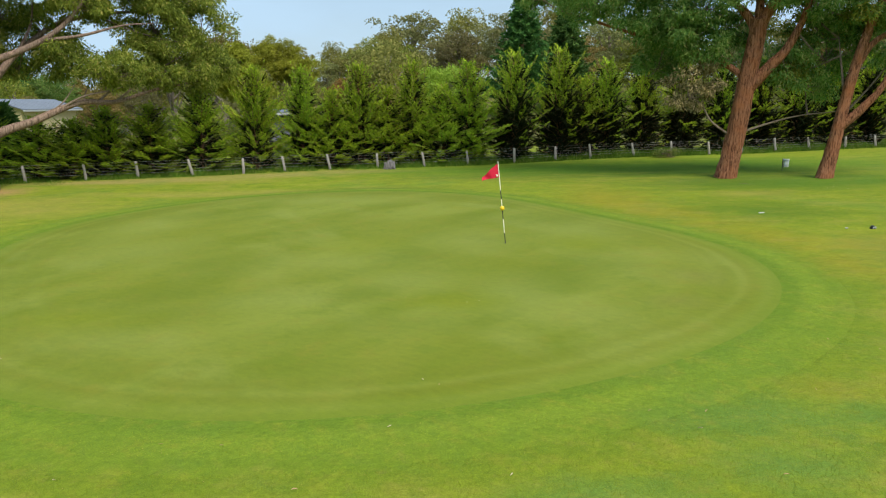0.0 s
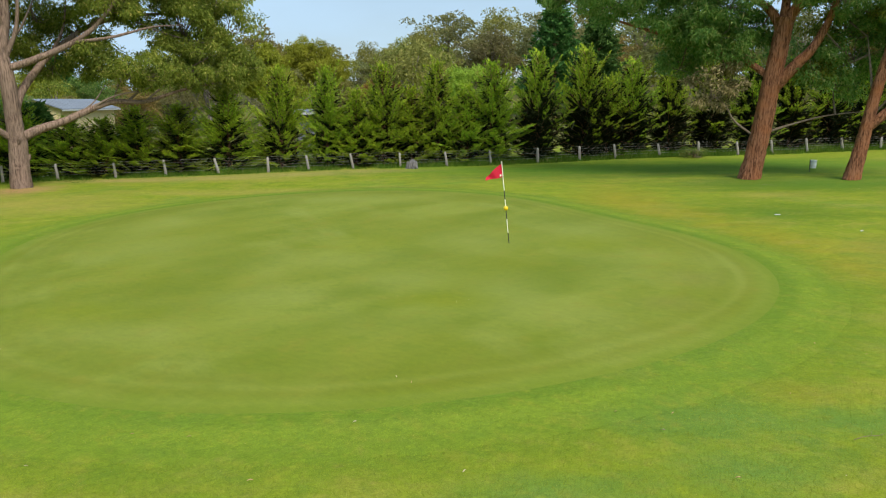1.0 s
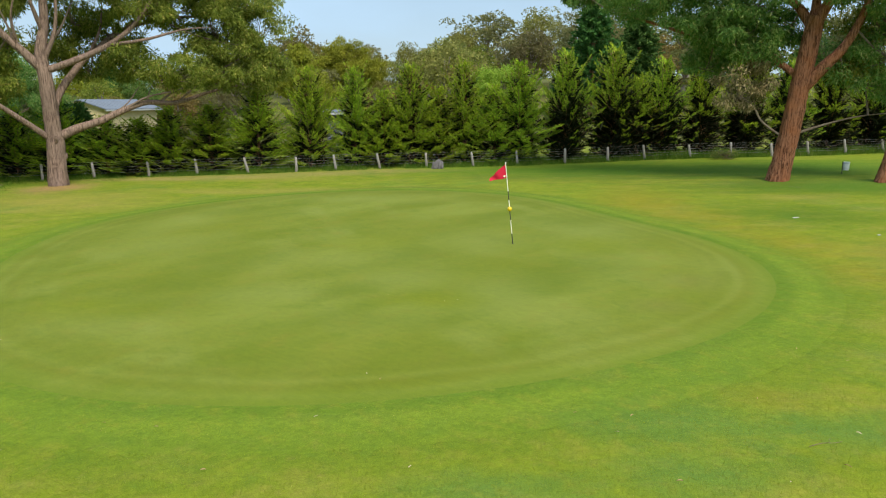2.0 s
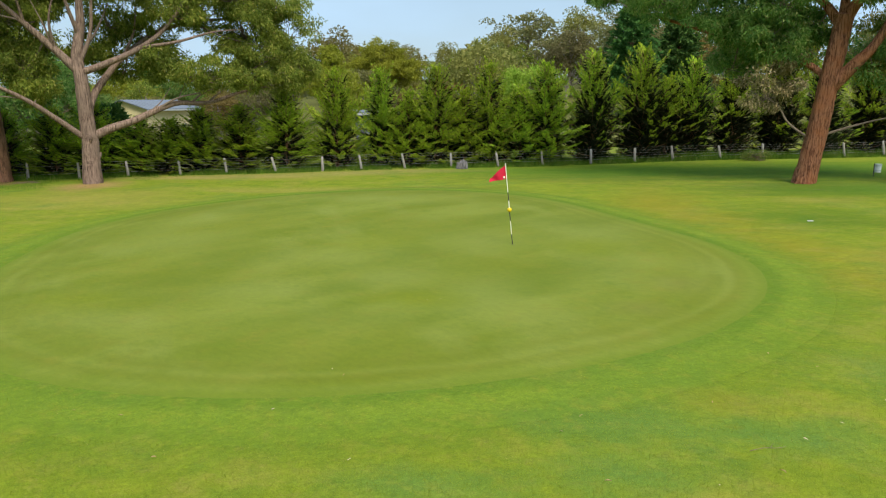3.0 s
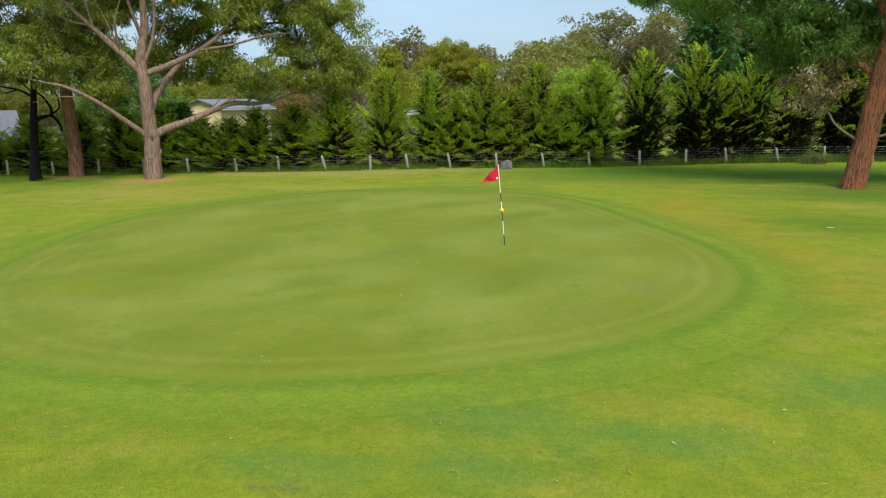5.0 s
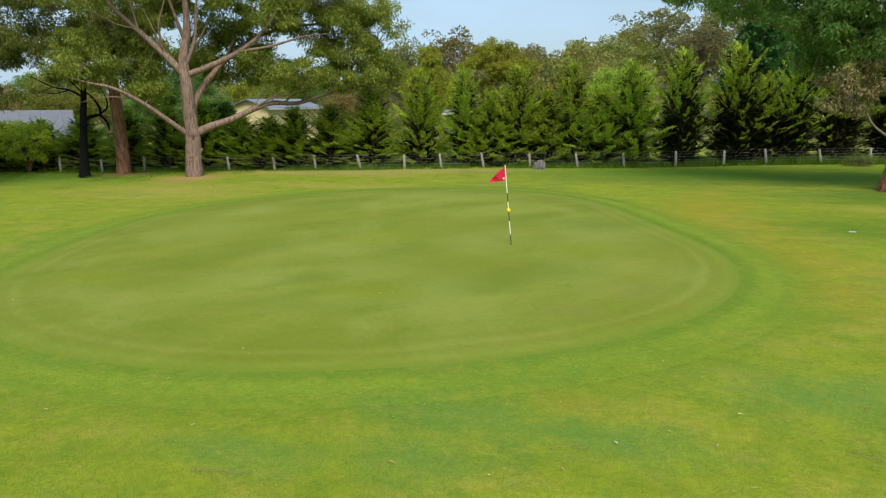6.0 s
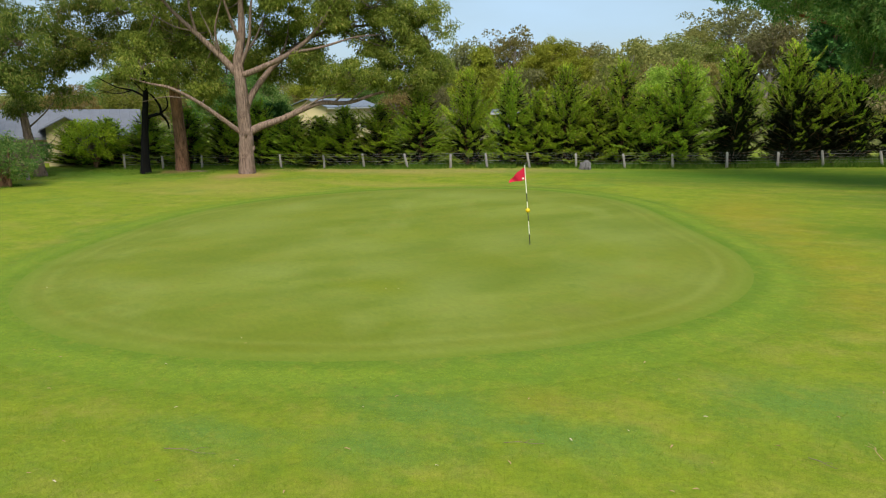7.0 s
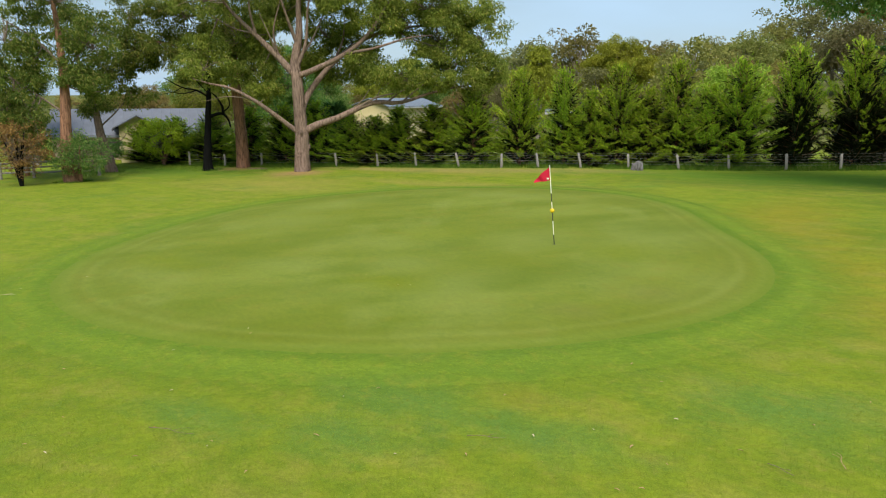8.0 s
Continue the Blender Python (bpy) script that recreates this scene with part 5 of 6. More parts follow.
# ---- trees and shrubs between the hedge and the hill ----
def pine(label, at, height, wide, seed):
    rng = np.random.default_rng(seed)
    t = thing("dark_pine", label, "tree", on_land(*at, -0.2))
    wood, needles = Acc(), Acc()
    tube(wood, [(0, 0, 0), (0.05, 0, height * 0.5), (0, 0, height * 0.97)], (height * 0.022, height * 0.014, 0.03), 7)
    for k in range(190):
        f = 0.1 + 0.88 * (k + rng.uniform()) / 190
        a = k * 2.4 + rng.uniform(-0.4, 0.4)
        reach = wide * (1 - f) ** 0.7 * rng.uniform(0.6, 1.15) + 0.2
        out = np.array((math.cos(a), math.sin(a), 0))
        root = np.array((0, 0, f * height))
        end = root + out * reach + (0, 0, reach * 0.25)
        tube(wood, [root, (root + end) / 2 - (0, 0, 0.1), end], (0.05, 0.03, 0.01), 3)
        n = int(16 + 26 * reach)
        s = rng.uniform(0.2, 1, (n, 1))
        c = root + (end - root) * s + rng.normal(0, 0.16, (n, 3)) * (1, 1, 0.6)
        blades(needles, c, out + rng.normal(0, 0.6, (n, 3)) + (0, 0, 0.1), rng.uniform(0.35, 0.7, n), rng.uniform(0.16, 0.26, n), rng)
    part("trunk", wood, M_BARK_BROWN, t)
    part("crown", needles, M_PINE, t)


def leafy_tree(name, label, at, height, masses, leaf, seed, size=0.24, count=150, spread=0.55, bark=None):
    rng = np.random.default_rng(seed)
    t = thing(name, label, "tree", on_land(*at, -0.1))
    acc, path = limb_mesh([(0, 0, 0), (0.1, 0, height * 0.3), (-0.05, 0.1, height * 0.6), (0.1, 0, height * 0.85)], height * 0.024, 0.03, rng, 9, 6, 0.05, 0.3)
    part("trunk", acc, bark or M_BARK_GREY, t, smooth=True)
    leafy_masses(t, masses, [path[5:]], rng, leaf, count, size, M_TWIG, droop=0.2, spread=spread)
    return t


leafy_tree("garden_tree", "dark green leafy tree beside the shed", (-33.5, 53.0), 5.6, [(0, 0, 3.4, 1.7, 1.6, 1.9, 44)], M_GUM_LEAF_GREEN, 60, 0.22, 180, 0.7)
leafy_tree("garden_tree", "tall dark green tree behind the hedge", (-41.0, 60.5), 8.6, [(0, 0, 5.4, 1.9, 1.8, 2.8, 60), (0.4, 0, 3.0, 2.2, 2.0, 1.4, 30)], M_GUM_LEAF_GREEN, 59, 0.24, 170, 0.75)
leafy_tree("garden_tree", "tall leafy green tree behind the hedge", (-36.2, 50.5), 10.0, [(0, 0, 6.6, 2.6, 2.4, 2.6, 70), (-1.4, 0, 4.0, 2.0, 2.0, 1.6, 30), (1.6, 0, 4.2, 1.8, 1.8, 1.6, 30)], M_GUM_LEAF_GREEN, 58, 0.24, 170, 0.75)
leafy_tree("garden_tree", "rounded yellow-olive tree behind the shed", (-53.5, 89), 8.6, [(0, 0, 5.6, 3.4, 3.2, 2.4, 70), (3.4, 0, 4.4, 2.6, 2.4, 1.8, 34), (-3.4, 0, 4.6, 2.6, 2.4, 1.8, 34)], M_WATTLE, 57, 0.3, 150, 0.95)
leafy_tree("garden_tree", "bushy olive-green tree behind the hedge", (-48.5, 51.0), 7.6, [(0, 0, 5.2, 2.8, 2.6, 2.0, 50), (2.6, 0, 4.4, 2.2, 2.2, 1.6, 34), (-2.4, 0, 3.6, 2.0, 2.0, 1.5, 26)], M_GUM_LEAF_OLIVE, 56, 0.22, 170, 0.8)
pine("tall dark green pine above the hedge", (10.6, 103), 16.0, 5.2, 61)
pine("dark pine beside the tall pine", (17.5, 110), 13.5, 5.2, 62)
pine("dark conifer near the shed", (-26.4, 44.6), 4.2, 1.1, 63)
pine("dark conifer behind the shed", (-56, 100), 10.5, 3.8, 64)
leafy_tree("deciduous_tree", "bright green leafy tree behind the hedge", (0.2, 54.0), 6.8, [(0, 0, 4.9, 2.2, 2.0, 1.5, 60), (0.3, 0, 2.8, 2.2, 2.0, 1.2, 30)], M_LIME, 65, 0.2, 200, 0.7)
leafy_tree("wattle", "yellow-green upright tree behind the hedge", (-15.2, 56.5), 8.6, [(0, 0, 7.3, 0.9, 0.9, 1.2, 18), (0.4, 0, 5.4, 1.5, 1.5, 1.3, 32), (-1.6, 0.4, 5.6, 1.2, 1.2, 1.3, 20), (1.8, 0, 4.2, 1.3, 1.3, 1.2, 20)], M_WATTLE, 66, 0.22, 200, 0.7)
leafy_tree("broad_tree", "dense broad tree with olive and russet foliage", (-19.5, 89), 11.0, [(0, 0, 9.2, 2.6, 2.6, 1.9, 50), (-1.2, 0, 7.6, 3.6, 3.2, 1.4, 44), (2, 0, 7.4, 3.6, 3, 1.6, 44), (-2.5, 0, 5.2, 3, 3, 1.8, 36)], M_WATTLE, 67, 0.24, 300, 1.0)
leafy_tree("russet_tree", "rust-coloured tree at the foot of the hill", (-10.6, 92), 8.2, [(0, 0, 5.3, 2.4, 2.4, 1.2, 44), (2.4, 0, 4.6, 1.8, 2, 1.0, 26), (-2.2, 0, 4.6, 1.6, 2, 1.0, 20)], M_RED_LEAF, 68, 0.22, 240, 0.9)
leafy_tree("garden_tree", "leafy yellow-green tree behind the shed", (-47, 91), 8.0, [(0, 0, 5.6, 3.2, 3, 2.2, 70), (2.6, 0, 4.2, 2.2, 2.2, 1.5, 34)], M_GUM_LEAF_GREEN, 69, 0.26, 180, 0.9)
leafy_tree("garden_tree", "leafy green tree behind the house", (-68, 66), 7.5, [(0, 0, 6, 3.4, 3.4, 2.2, 70), (3, 0, 4.6, 2.4, 2.4, 1.6, 34)], M_GUM_LEAF_GREEN, 70, 0.26, 170, 0.9)
leafy_tree("brown_gum", "gum with thin brownish foliage", (-50.6, 46.7), 6.8, [(0, 0, 4.7, 2.0, 1.8, 1.4, 34), (1.2, 0, 3.8, 1.2, 1.2, 0.8, 12), (-1.8, -0.6, 3.9, 1.8, 1.5, 1.3, 26)], M_FAR_BROWN, 71, 0.2, 130, 0.65)
leafy_tree("scrub_gum", "slim gum with thin olive crown", (-46.0, 33.0), 9.0, [(0, 0, 7.2, 2.2, 2.2, 1.7, 34), (-1, 0, 5, 1.6, 1.6, 1, 16)], M_GUM_LEAF_OLIVE, 72, 0.2, 160, 0.75)
shrub("shrub", "bushy green regrowth round a gum trunk", (-30.8, 26.7), (1.9, 1.6), 2.9, M_GUM_LEAF_GREEN, 73, 85, 7)
shrub("small_tree", "small dark-stemmed tree with sparse rust-brown leaves", (-31.9, 23.8), (2.0, 1.8), 3.7, M_RED_LEAF, 74, 60, 6, 0.15, M_CHAR, 60)
shrub("shrub", "tall grey-green shrub beside the rail fence", (-38.0, 27.6), (2.3, 2.0), 4.6, M_GUM_LEAF, 78, 80, 7, 0.2)
shrub("shrub", "rounded bright green shrub in front of the house", (-36.0, 36.6), (2.5, 1.8), 3.5, M_CYPRESS_TIP, 75, 80, 6, 0.2)
shrub("shrub", "rounded dark green shrub beside the rail fence", (-38.2, 33.4), (1.5, 1.5), 2.2, M_GUM_LEAF_GREEN, 76, 44, 6, 0.18)
shrub("shrub", "low green shrub at the foot of the hedge", (14.5, 48.3), (1.0, 0.5), 0.6, M_GUM_LEAF, 77, 18, 5, 0.12)


# ---- rail fence beside the garden ----
M_RAIL = worn_paint("old_grey_rails", (0.27, 0.25, 0.22), (0.14, 0.125, 0.11), 0.9, 0, 5.0, (0.4, 0.7), (1, 1, 1), 0.5)


def rail_fence():
    rng = np.random.default_rng(81)
    a, b = np.array((-33.4, 29.6)), np.array((-40.2, 23.0))
    f = thing("rail_fence", "old grey timber post and rail fence", "fence", on_land(*a))
    base = np.array(f.matrix_basis.translation)
    n = 6
    spots = [np.array(on_land(*(a + (b - a) * k / (n - 1)))) - base for k in range(n)]
    for k, p in enumerate(spots):
        acc = Acc()
        h = 1.1 + rng.uniform(-0.06, 0.08)
        tube(acc, [p + (0, 0, -0.2), p + (0.01, 0, h * 0.5), p + (0, 0, h)], (0.1, 0.095, 0.085), 8, rng, 0.07)
        part("post", acc, M_RAIL, f, smooth=True)
    for k in range(n - 1):
        for up in (0.35, 0.68, 0.98):
            acc = Acc()
            p, q = spots[k] + (0, 0, up + rng.uniform(-0.03, 0.03)), spots[k + 1] + (0, 0, up + rng.uniform(-0.03, 0.03))
            tube(acc, [p, (p + q) / 2 + rng.normal(0, 0.012, 3), q], (0.055, 0.06, 0.055), 7, rng, 0.06)
            part("rail", acc, M_RAIL, f, smooth=True)


rail_fence()


# ---- small things on the grass ----
M_BIN = worn_paint("white_bin_paint", (0.84, 0.85, 0.86), (0.72, 0.73, 0.75), 0.5, 0, 4)
M_BAND = worn_paint("grey_metal", (0.4, 0.41, 0.43), (0.5, 0.5, 0.52), 0.5)
M_DARKMETAL = worn_paint("dark_metal", (0.06, 0.06, 0.06), (0.1, 0.09, 0.08), 0.6, 0.4)
M_STUMP = bark_material("weathered_grey_wood", (0.09, 0.085, 0.085), (0.24, 0.225, 0.225), (0.17, 0.15, 0.145), 1.5, 0.05)
M_LITTER = worn_paint("dry_gum_leaf", (0.4, 0.24, 0.13), (0.5, 0.36, 0.22), 0.8, 0, 40)
M_LITTER_PALE = worn_paint("bleached_leaf", (0.5, 0.42, 0.28), (0.4, 0.32, 0.2), 0.8, 0, 40)
M_LITTER_RED = worn_paint("red_leaf", (0.5, 0.08, 0.05), (0.35, 0.07, 0.04), 0.7, 0, 40)
M_PAPER = worn_paint("dull_white_plate", (0.46, 0.48, 0.45), (0.33, 0.35, 0.32), 0.6, 0, 20)


def litter_bin():
    t = thing("litter_bin", "pale grey litter bin hung on a short post", "bin", on_land(18.2, 39.5))
    acc = Acc()
    tube(acc, [(-0.26, 0, -0.15), (-0.26, 0, 0.5), (-0.26, 0, 0.95)], 0.03, 8)
    part("post", acc, M_DARKMETAL, t, "dark metal post", True)
    acc = Acc()
    prof = [(0.0, 0.28), (0.19, 0.28), (0.2, 0.3), (0.225, 0.6), (0.24, 0.86), (0.255, 0.87), (0.255, 0.9), (0.225, 0.9), (0.21, 0.6), (0.18, 0.34), (0.0, 0.33)]
    a = np.linspace(0, 2 * np.pi, 24, endpoint=False)
    v = np.array([(r * math.cos(k), r * math.sin(k), z) for r, z in prof for k in a])
    acc.add(v, [(i * 24 + j, i * 24 + (j + 1) % 24, (i + 1) * 24 + (j + 1) % 24, (i + 1) * 24 + j) for i in range(len(prof) - 1) for j in range(24)])
    part("body", acc, M_BIN, t, smooth=True)
    bm = bmesh.new()
    for z in (0.45, 0.78):
        bmesh.ops.create_cone(bm, cap_ends=False, segments=24, radius1=0.232 if z < 0.6 else 0.248, radius2=0.232 if z < 0.6 else 0.248, depth=0.03, matrix=Matrix.Translation((0, 0, z)))
    part("band", bm, M_BAND, t, "grey metal band")
    t.scale = (0.68, 0.68, 0.68)


def stump():
    """A gnarled stump: weathered upright ribs of uneven height, with dark gaps between them, over short roots."""
    rng = np.random.default_rng(82)
    t = thing("tree_stump", "weathered grey gnarled tree stump beside the wire fence", "tree stump", on_land(-3.2, 44.1, -0.04))
    bm = bmesh.new()
    for x, y, r, h in ((-0.3, -0.05, 0.11, 0.56), (-0.1, -0.16, 0.1, 0.62), (0.06, -0.05, 0.13, 0.7), (0.2, -0.13, 0.11, 0.66), (0.35, 0.0, 0.11, 0.6), (-0.12, 0.12, 0.13, 0.58), (0.18, 0.15, 0.14, 0.68), (0.03, 0.05, 0.16, 0.45)):
        m = Matrix.Translation((x, y, h * 0.45)) @ Matrix.Rotation(rng.uniform(-0.15, 0.15), 4, "Y") @ Matrix.Diagonal((r, r, h * 0.55, 1))
        made = bmesh.ops.create_icosphere(bm, subdivisions=3, radius=1.0)["verts"]
        for v in made:
            v.co.z = math.copysign(abs(v.co.z) ** 0.45, v.co.z)
            v.co = m @ v.co
    for v in bm.verts:
        v.co += v.normal * (0.05 * noise.noise(v.co * 7) + 0.03 * noise.noise(v.co * 17)) + Vector((0, 0, 0.04 * noise.noise(v.co * 11)))
    part("body", bm, M_STUMP, t)
    for x, y, dx in ((-0.33, -0.08, -0.1), (-0.16, -0.18, 0.04), (0.2, -0.17, -0.05), (0.38, -0.06, 0.1), (0.3, 0.2, 0.1), (-0.2, 0.18, -0.1)):
        acc = Acc()
        tube(acc, curve_through([(x, y, 0.3), (x + dx * 0.5, y - 0.02, 0.14), (x + dx * 1.5, y - 0.06, -0.02)], 4), np.linspace(0.06, 0.035, 9), 7, rng, 0.14)
        part("root", acc, M_STUMP, t, smooth=True)
    t.scale = (0.78, 0.78, 0.85)


def tee_marker():
    t = thing("tee_marker", "small black and white marker block on grass", "marker", on_land(13.05, 22.2), "", 20)
    bm = bmesh.new()
    box(bm, -0.09, 0.09, -0.06, 0.06, 0.0, 0.07, 0.02)
    box(bm, -0.07, 0.01, -0.045, 0.04, 0.07, 0.11, 0.015)
    part("block", bm, M_BLACK, t)
    for x in (-0.045, 0.035):
        bm = bmesh.new()
        box(bm, x - 0.024, x + 0.02, -0.072, -0.056, 0.015, 0.075, 0.006)
        part("plate", bm, M_PAPER, t, "white plate")


def plate(at, label, size, turn):
    bm = bmesh.new()
    box(bm, -size[0] / 2, size[0] / 2, -size[1] / 2, size[1] / 2, 0, 0.02, 0.006)
    ob = part("ground_plate", bm, M_PAPER)
    ob.matrix_basis = pose(*on_land(*at, 0.012), 3, 0, turn)
    tagged(ob, label, "marker")


def leaf_mesh(seed, long, wide):
    rng = np.random.default_rng(seed)
    acc, n = Acc(), 6
    v = []
    for i in range(n + 1):
        s = i / n
        w = wide * math.sin(math.pi * (0.08 + 0.9 * s)) ** 0.8
        c = (long * (s - 0.5), 0.12 * long * math.sin(2.2 * s), 0.012 + 0.02 * math.sin(3 * s + seed))
        v += [(c[0], c[1] - w / 2, c[2] + 0.012), (c[0], c[1], c[2]), (c[0], c[1] + w / 2, c[2] + 0.015)]
    acc.add(v, [(i * 3 + k, i * 3 + 3 + k, i * 3 + 4 + k, i * 3 + 1 + k) for i in range(n) for k in range(2)])
    return acc


def scatter_litter():
    rng = np.random.default_rng(83)
    shapes = {}
    kinds = (("brown", M_LITTER, 0.14, 0.04, "dry brown gum leaf lying on grass"), ("pale", M_LITTER_PALE, 0.12, 0.05, "bleached pale gum leaf lying on grass"), ("red", M_LITTER_RED, 0.11, 0.05, "red fallen leaf lying on grass"))
    for key, mat, long, wide, label in kinds:
        shapes[key] = (leaf_mesh(len(shapes), long, wide).mesh("fallen_leaf", [mat], True), label)
    spots = [(6.23, 8.94, "pale"), (2.72, 6.72, "brown"), (2.78, 6.6, "pale"), (1.69, 6.65, "red"), (1.11, 5.46, "pale"), (0.28, 6.22, "brown"), (7.7, 10.37, "pale"), (9.92, 12.26, "brown"), (3.25, 8.75, "pale"),
        (-0.05, 10.12, "brown"), (-0.3, 10.3, "pale"), (5.74, 8.05, "brown"), (6.84, 9.51, "pale"), (2.22, 5.95, "brown"), (3.78, 7.53, "brown"), (4.98, 7.62, "pale"), (8.61, 9.86, "brown"), (0.72, 14.28, "pale"),
        (-0.76, 14.61, "brown"), (-4.4, 7.72, "pale"), (5.31, 9.97, "brown"), (-0.69, 8.88, "pale"), (12.31, 22.25, "pale"), (-7.2, 11.52, "pale"), (-8.98, 10.8, "brown"), (14.1, 34.2, "brown"), (7.6, 8.2, "brown"), (-23.8, 24.2, "brown"), (17.3, 31.6, "pale"), (17.1, 32.4, "pale"), (17.8, 31.2, "pale"), (16.6, 31.9, "pale"), (0.64, 5.47, "brown"), (0.47, 14.17, "pale")]
    for _ in range(46):
        x, y = rng.uniform(-9, 15), rng.uniform(4.5, 13)
        if float(inside_green(x, y)) < -0.3:
            spots.append((x, y, str(rng.choice(["brown", "brown", "pale"]))))
    for x, y, key in spots:
        me, label = shapes[key]
        ob = new("fallen_leaf", me)
        ob.matrix_basis = pose(*on_land(x, y, 0.03), rng.uniform(-12, 12), rng.uniform(-12, 12), rng.uniform(0, 360))
        s = rng.uniform(0.3, 0.6)
        ob.scale = (s, s * 0.8, s)
        tagged(ob, label, "leaf", "fallen leaves")


def twig(at, long, turn, label="thin brown fallen twig lying on grass", mat=None, thick=1.0):
    rng = np.random.default_rng(int(abs(at[0] * 100)) + 7)
    acc = Acc()
    p = curve_through([(-long / 2, 0, 0), (-long * 0.1, 0.04 * long, 0.01), (long * 0.2, -0.03 * long, 0.012), (long / 2, 0.05 * long, 0)], 4)
    tube(acc, p, np.linspace(0.0045, 0.002, len(p)) * thick, 5, rng, 0.1)
    acc2 = p[len(p) // 2]
    tube(acc, [acc2, acc2 + (0.1 * long, 0.12 * long, 0.01), acc2 + (0.22 * long, 0.2 * long, 0)], (0.003 * thick, 0.002 * thick, 0.0015 * thick), 4)
    ob = part("twig", acc, mat or M_TWIG, smooth=True)
    ob.matrix_basis = pose(*on_land(*at, 0.035), 0, 0, turn)
    tagged(ob, label, "twig")


litter_bin()
stump()
tee_marker()
plate((11.1, 25.6), "flat white plate lying in the grass", (0.2, 0.08), 15)
plate((12.3, 22.3), "small pale plate lying in the grass", (0.11, 0.06), 40)
scatter_litter()
twig((5.72, 8.6), 0.5, 20)
twig((9.7, 10.2), 0.45, 105, mat=M_LITTER)
twig((2.0, 6.66), 0.7, 12)
twig((9.1, 9.6), 0.35, -30)
twig((-7.56, 9.67), 0.45, 35, "pale dry stick lying on grass", M_LITTER_PALE)
twig((14.0, 34.2), 0.6, -40)
for x, y, long, turn in ((-26.7, 36.6, 1.3, 20), (-26.9, 37.2, 1.0, 70), (-26.3, 36.9, 0.9, -25), (-27.2, 36.7, 0.8, 130)):
    twig((x, y), long, turn, "dead branch lying beside a gum trunk", None, 3.0)


# ---- grass ----
M_BLADE = leaf_material("grass_blades", [(0.0, (0.16, 0.22, 0.016)), (0.5, (0.21, 0.265, 0.02)), (0.92, (0.26, 0.3, 0.034)), (1.0, (0.36, 0.33, 0.1))], 0.55, 0.7)
M_LONG = leaf_material("long_grass_blades", [(0.0, (0.045, 0.115, 0.012)), (0.5, (0.085, 0.17, 0.019)), (0.9, (0.15, 0.23, 0.03)), (1.0, (0.28, 0.26, 0.09))], 0.35, 0.7)


def tufts(acc, x, y, tall, wide, rng, lean=0.5, z=None):
    n = len(x)
    root = np.stack([x, y, land(x, y) - 0.01 if z is None else z], -1)
    a = rng.uniform(0, 6.283, n)
    d = np.stack([np.cos(a), np.sin(a), np.zeros(n)], -1)
    tip = root + np.stack([rng.normal(0, lean, n) * tall, rng.normal(0, lean, n) * tall, tall], -1)
    v = np.stack([root - d * wide[:, None] / 2, root + d * wide[:, None] / 2, tip], 1).reshape(-1, 3)
    acc.add(v, np.arange(n * 3).reshape(-1, 3))


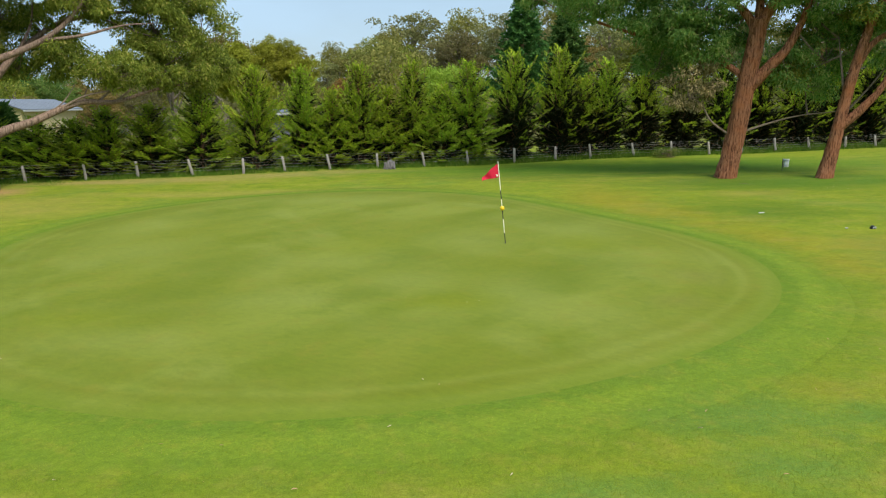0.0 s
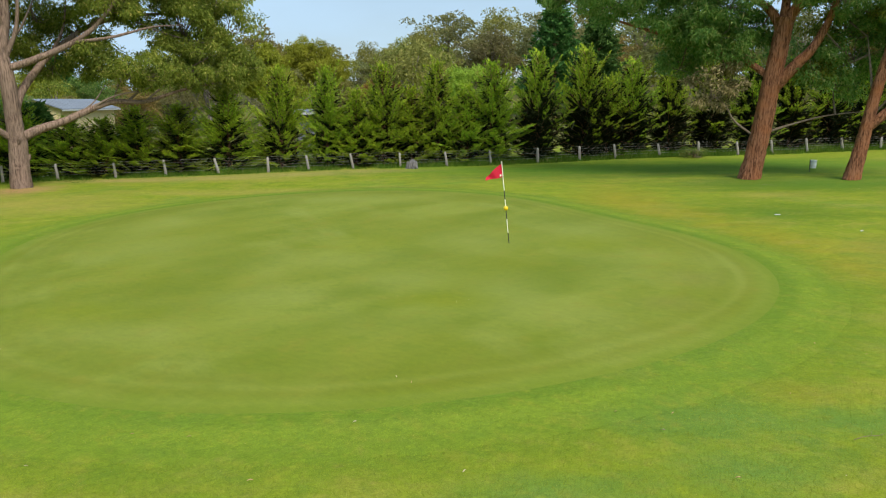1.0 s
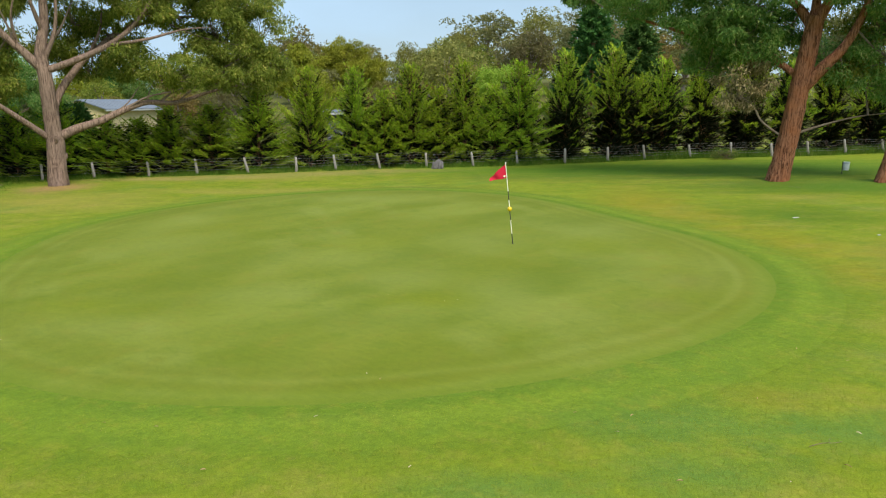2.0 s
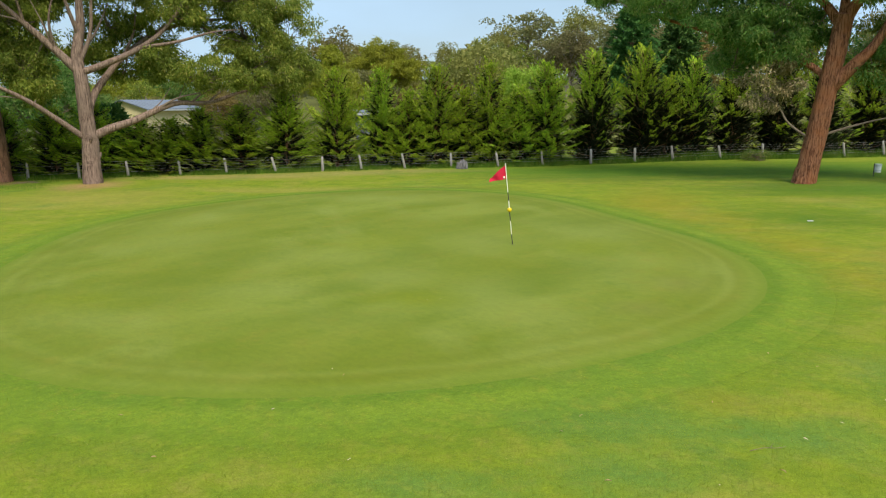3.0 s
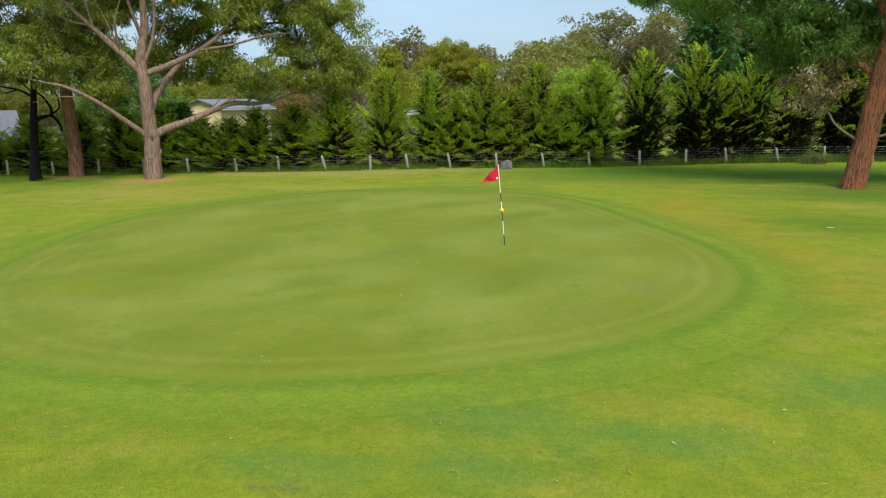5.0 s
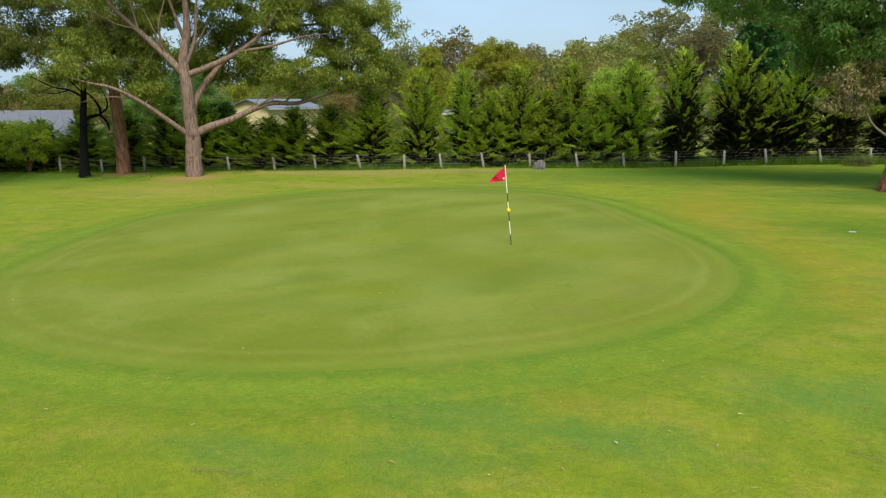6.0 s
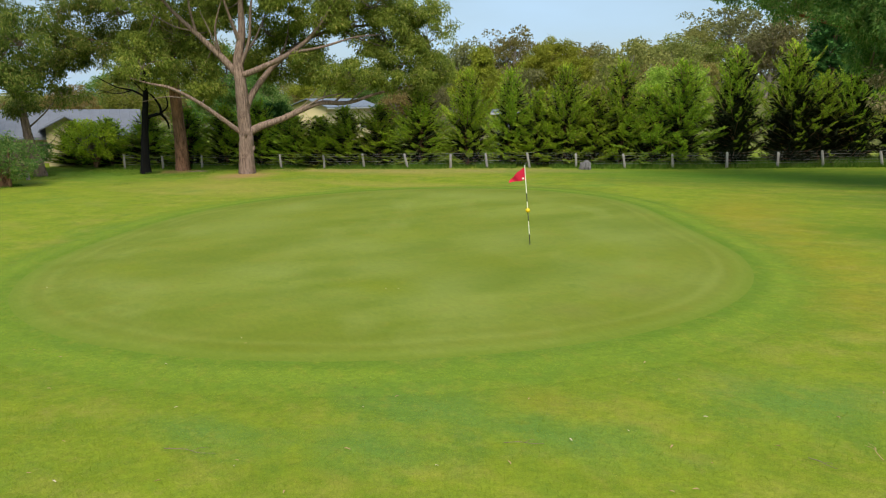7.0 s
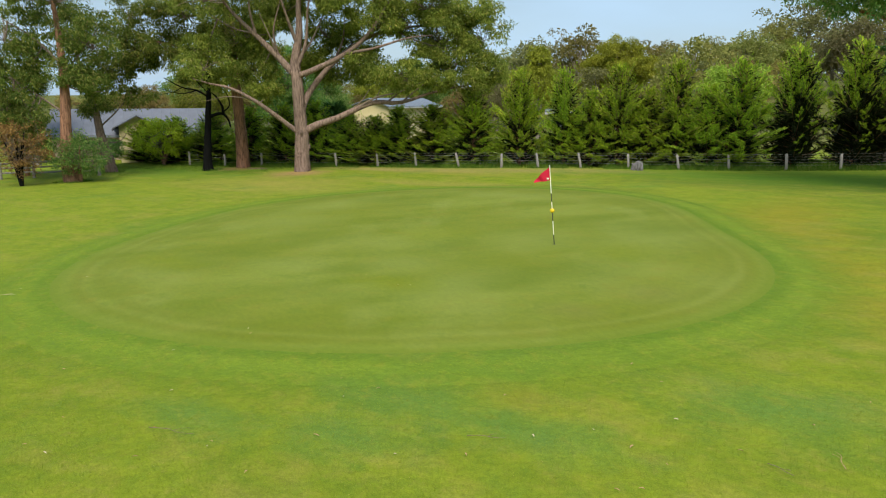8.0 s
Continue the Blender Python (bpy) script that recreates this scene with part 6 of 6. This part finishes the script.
def build_grass():
    rng = np.random.default_rng(91)
    n = 430000
    y = 3.0 + 14.8 * rng.uniform(0, 1, n) ** 1.4
    across = rng.uniform(-1, 1, n)
    x = 3.2 + across * (5.5 + 0.75 * y)
    thin = np.clip((y - 3.0) / 1.6, 0, 1) * np.clip((17.8 - y) / 4.0, 0, 1) * np.clip((1 - np.abs(across)) / 0.15, 0, 1)
    e = inside_green(x, y)
    keep = (e < rng.uniform(-1.1, -0.1, n)) & (rng.uniform(0, 1, n) < 0.8 * thin)
    x, y, e = x[keep], y[keep], e[keep]
    tall = rng.uniform(0.008, 0.022, len(x))
    acc = Acc()
    tufts(acc, x, y, tall, rng.uniform(0.006, 0.010, len(x)), rng, 0.6, land(x, y) + 0.022 * (e > -0.9) - 0.002)
    g = part("lawn_grass", acc, M_BLADE)
    tagged(g, "short mown grass blades", "grass", kind="stuff")
    n = 125000
    x = rng.uniform(-36, 36, n)
    off = np.where(rng.uniform(size=n) < 0.18, -0.4 * np.abs(rng.normal(0, 0.6, n)), rng.uniform(0, 3.2, n) ** 1.15)
    y = 46.3 + HEDGE_SLOPE * (x - 1.5) + off
    clump = np.sin(x * 1.3) + np.sin(x * 0.47 + 2) + 0.8 * np.sin(x * 3.7 + y * 2.0)
    lush_shade = np.clip((x + 6) / 14, 0, 1)
    keep = clump + 1.2 * lush_shade + rng.normal(0, 0.9, n) > -0.7
    x, y, clump, lush_shade, off = x[keep], y[keep], clump[keep], lush_shade[keep], off[keep]
    tall = rng.uniform(0.12, 0.4, len(x)) * (0.85 + 0.2 * clump * (0.6 + 0.6 * lush_shade) + 0.35 * lush_shade) * np.where(off < 0, 0.6, 1.0)
    tall = np.clip(tall * np.where(off > 0.4, 1.1, 1.0), 0.06, 0.62)
    acc = Acc()
    tufts(acc, x, y, tall, rng.uniform(0.018, 0.045, len(x)), rng, 0.32)
    for tx, ty, r, k in ((-29.4, 35.2, 0.6, 500), (-31.3, 26.5, 0.9, 700), (-34.7, 31.4, 0.7, 500)):
        a, d = rng.uniform(0, 6.28, k), r * rng.uniform(0.4, 1.2, k)
        tufts(acc, tx + d * np.cos(a), ty + d * np.sin(a), rng.uniform(0.05, 0.18, k), rng.uniform(0.012, 0.025, k), rng, 0.4)
    k = 26000
    x, y = rng.uniform(-37, -19, k), 46.3 - 11.0 * rng.uniform(0, 1, k) ** 1.4
    fade = (46.3 - y) / 11.0 + np.clip((x + 24) / 8, 0, 1)
    y = y + HEDGE_SLOPE * (x - 1.5)
    some = np.sin(x * 0.9) + np.sin(y * 1.3 + 1) + np.sin(x * 2.1 + y) + rng.normal(0, 0.8, k) > -1.2 + 4.5 * fade
    tufts(acc, x[some], y[some], rng.uniform(0.03, 0.09, some.sum()), rng.uniform(0.015, 0.03, some.sum()), rng, 0.6)
    g = part("long_grass", acc, M_LONG)
    tagged(g, "long unmown grass along the fence", "grass", kind="stuff")


build_grass()
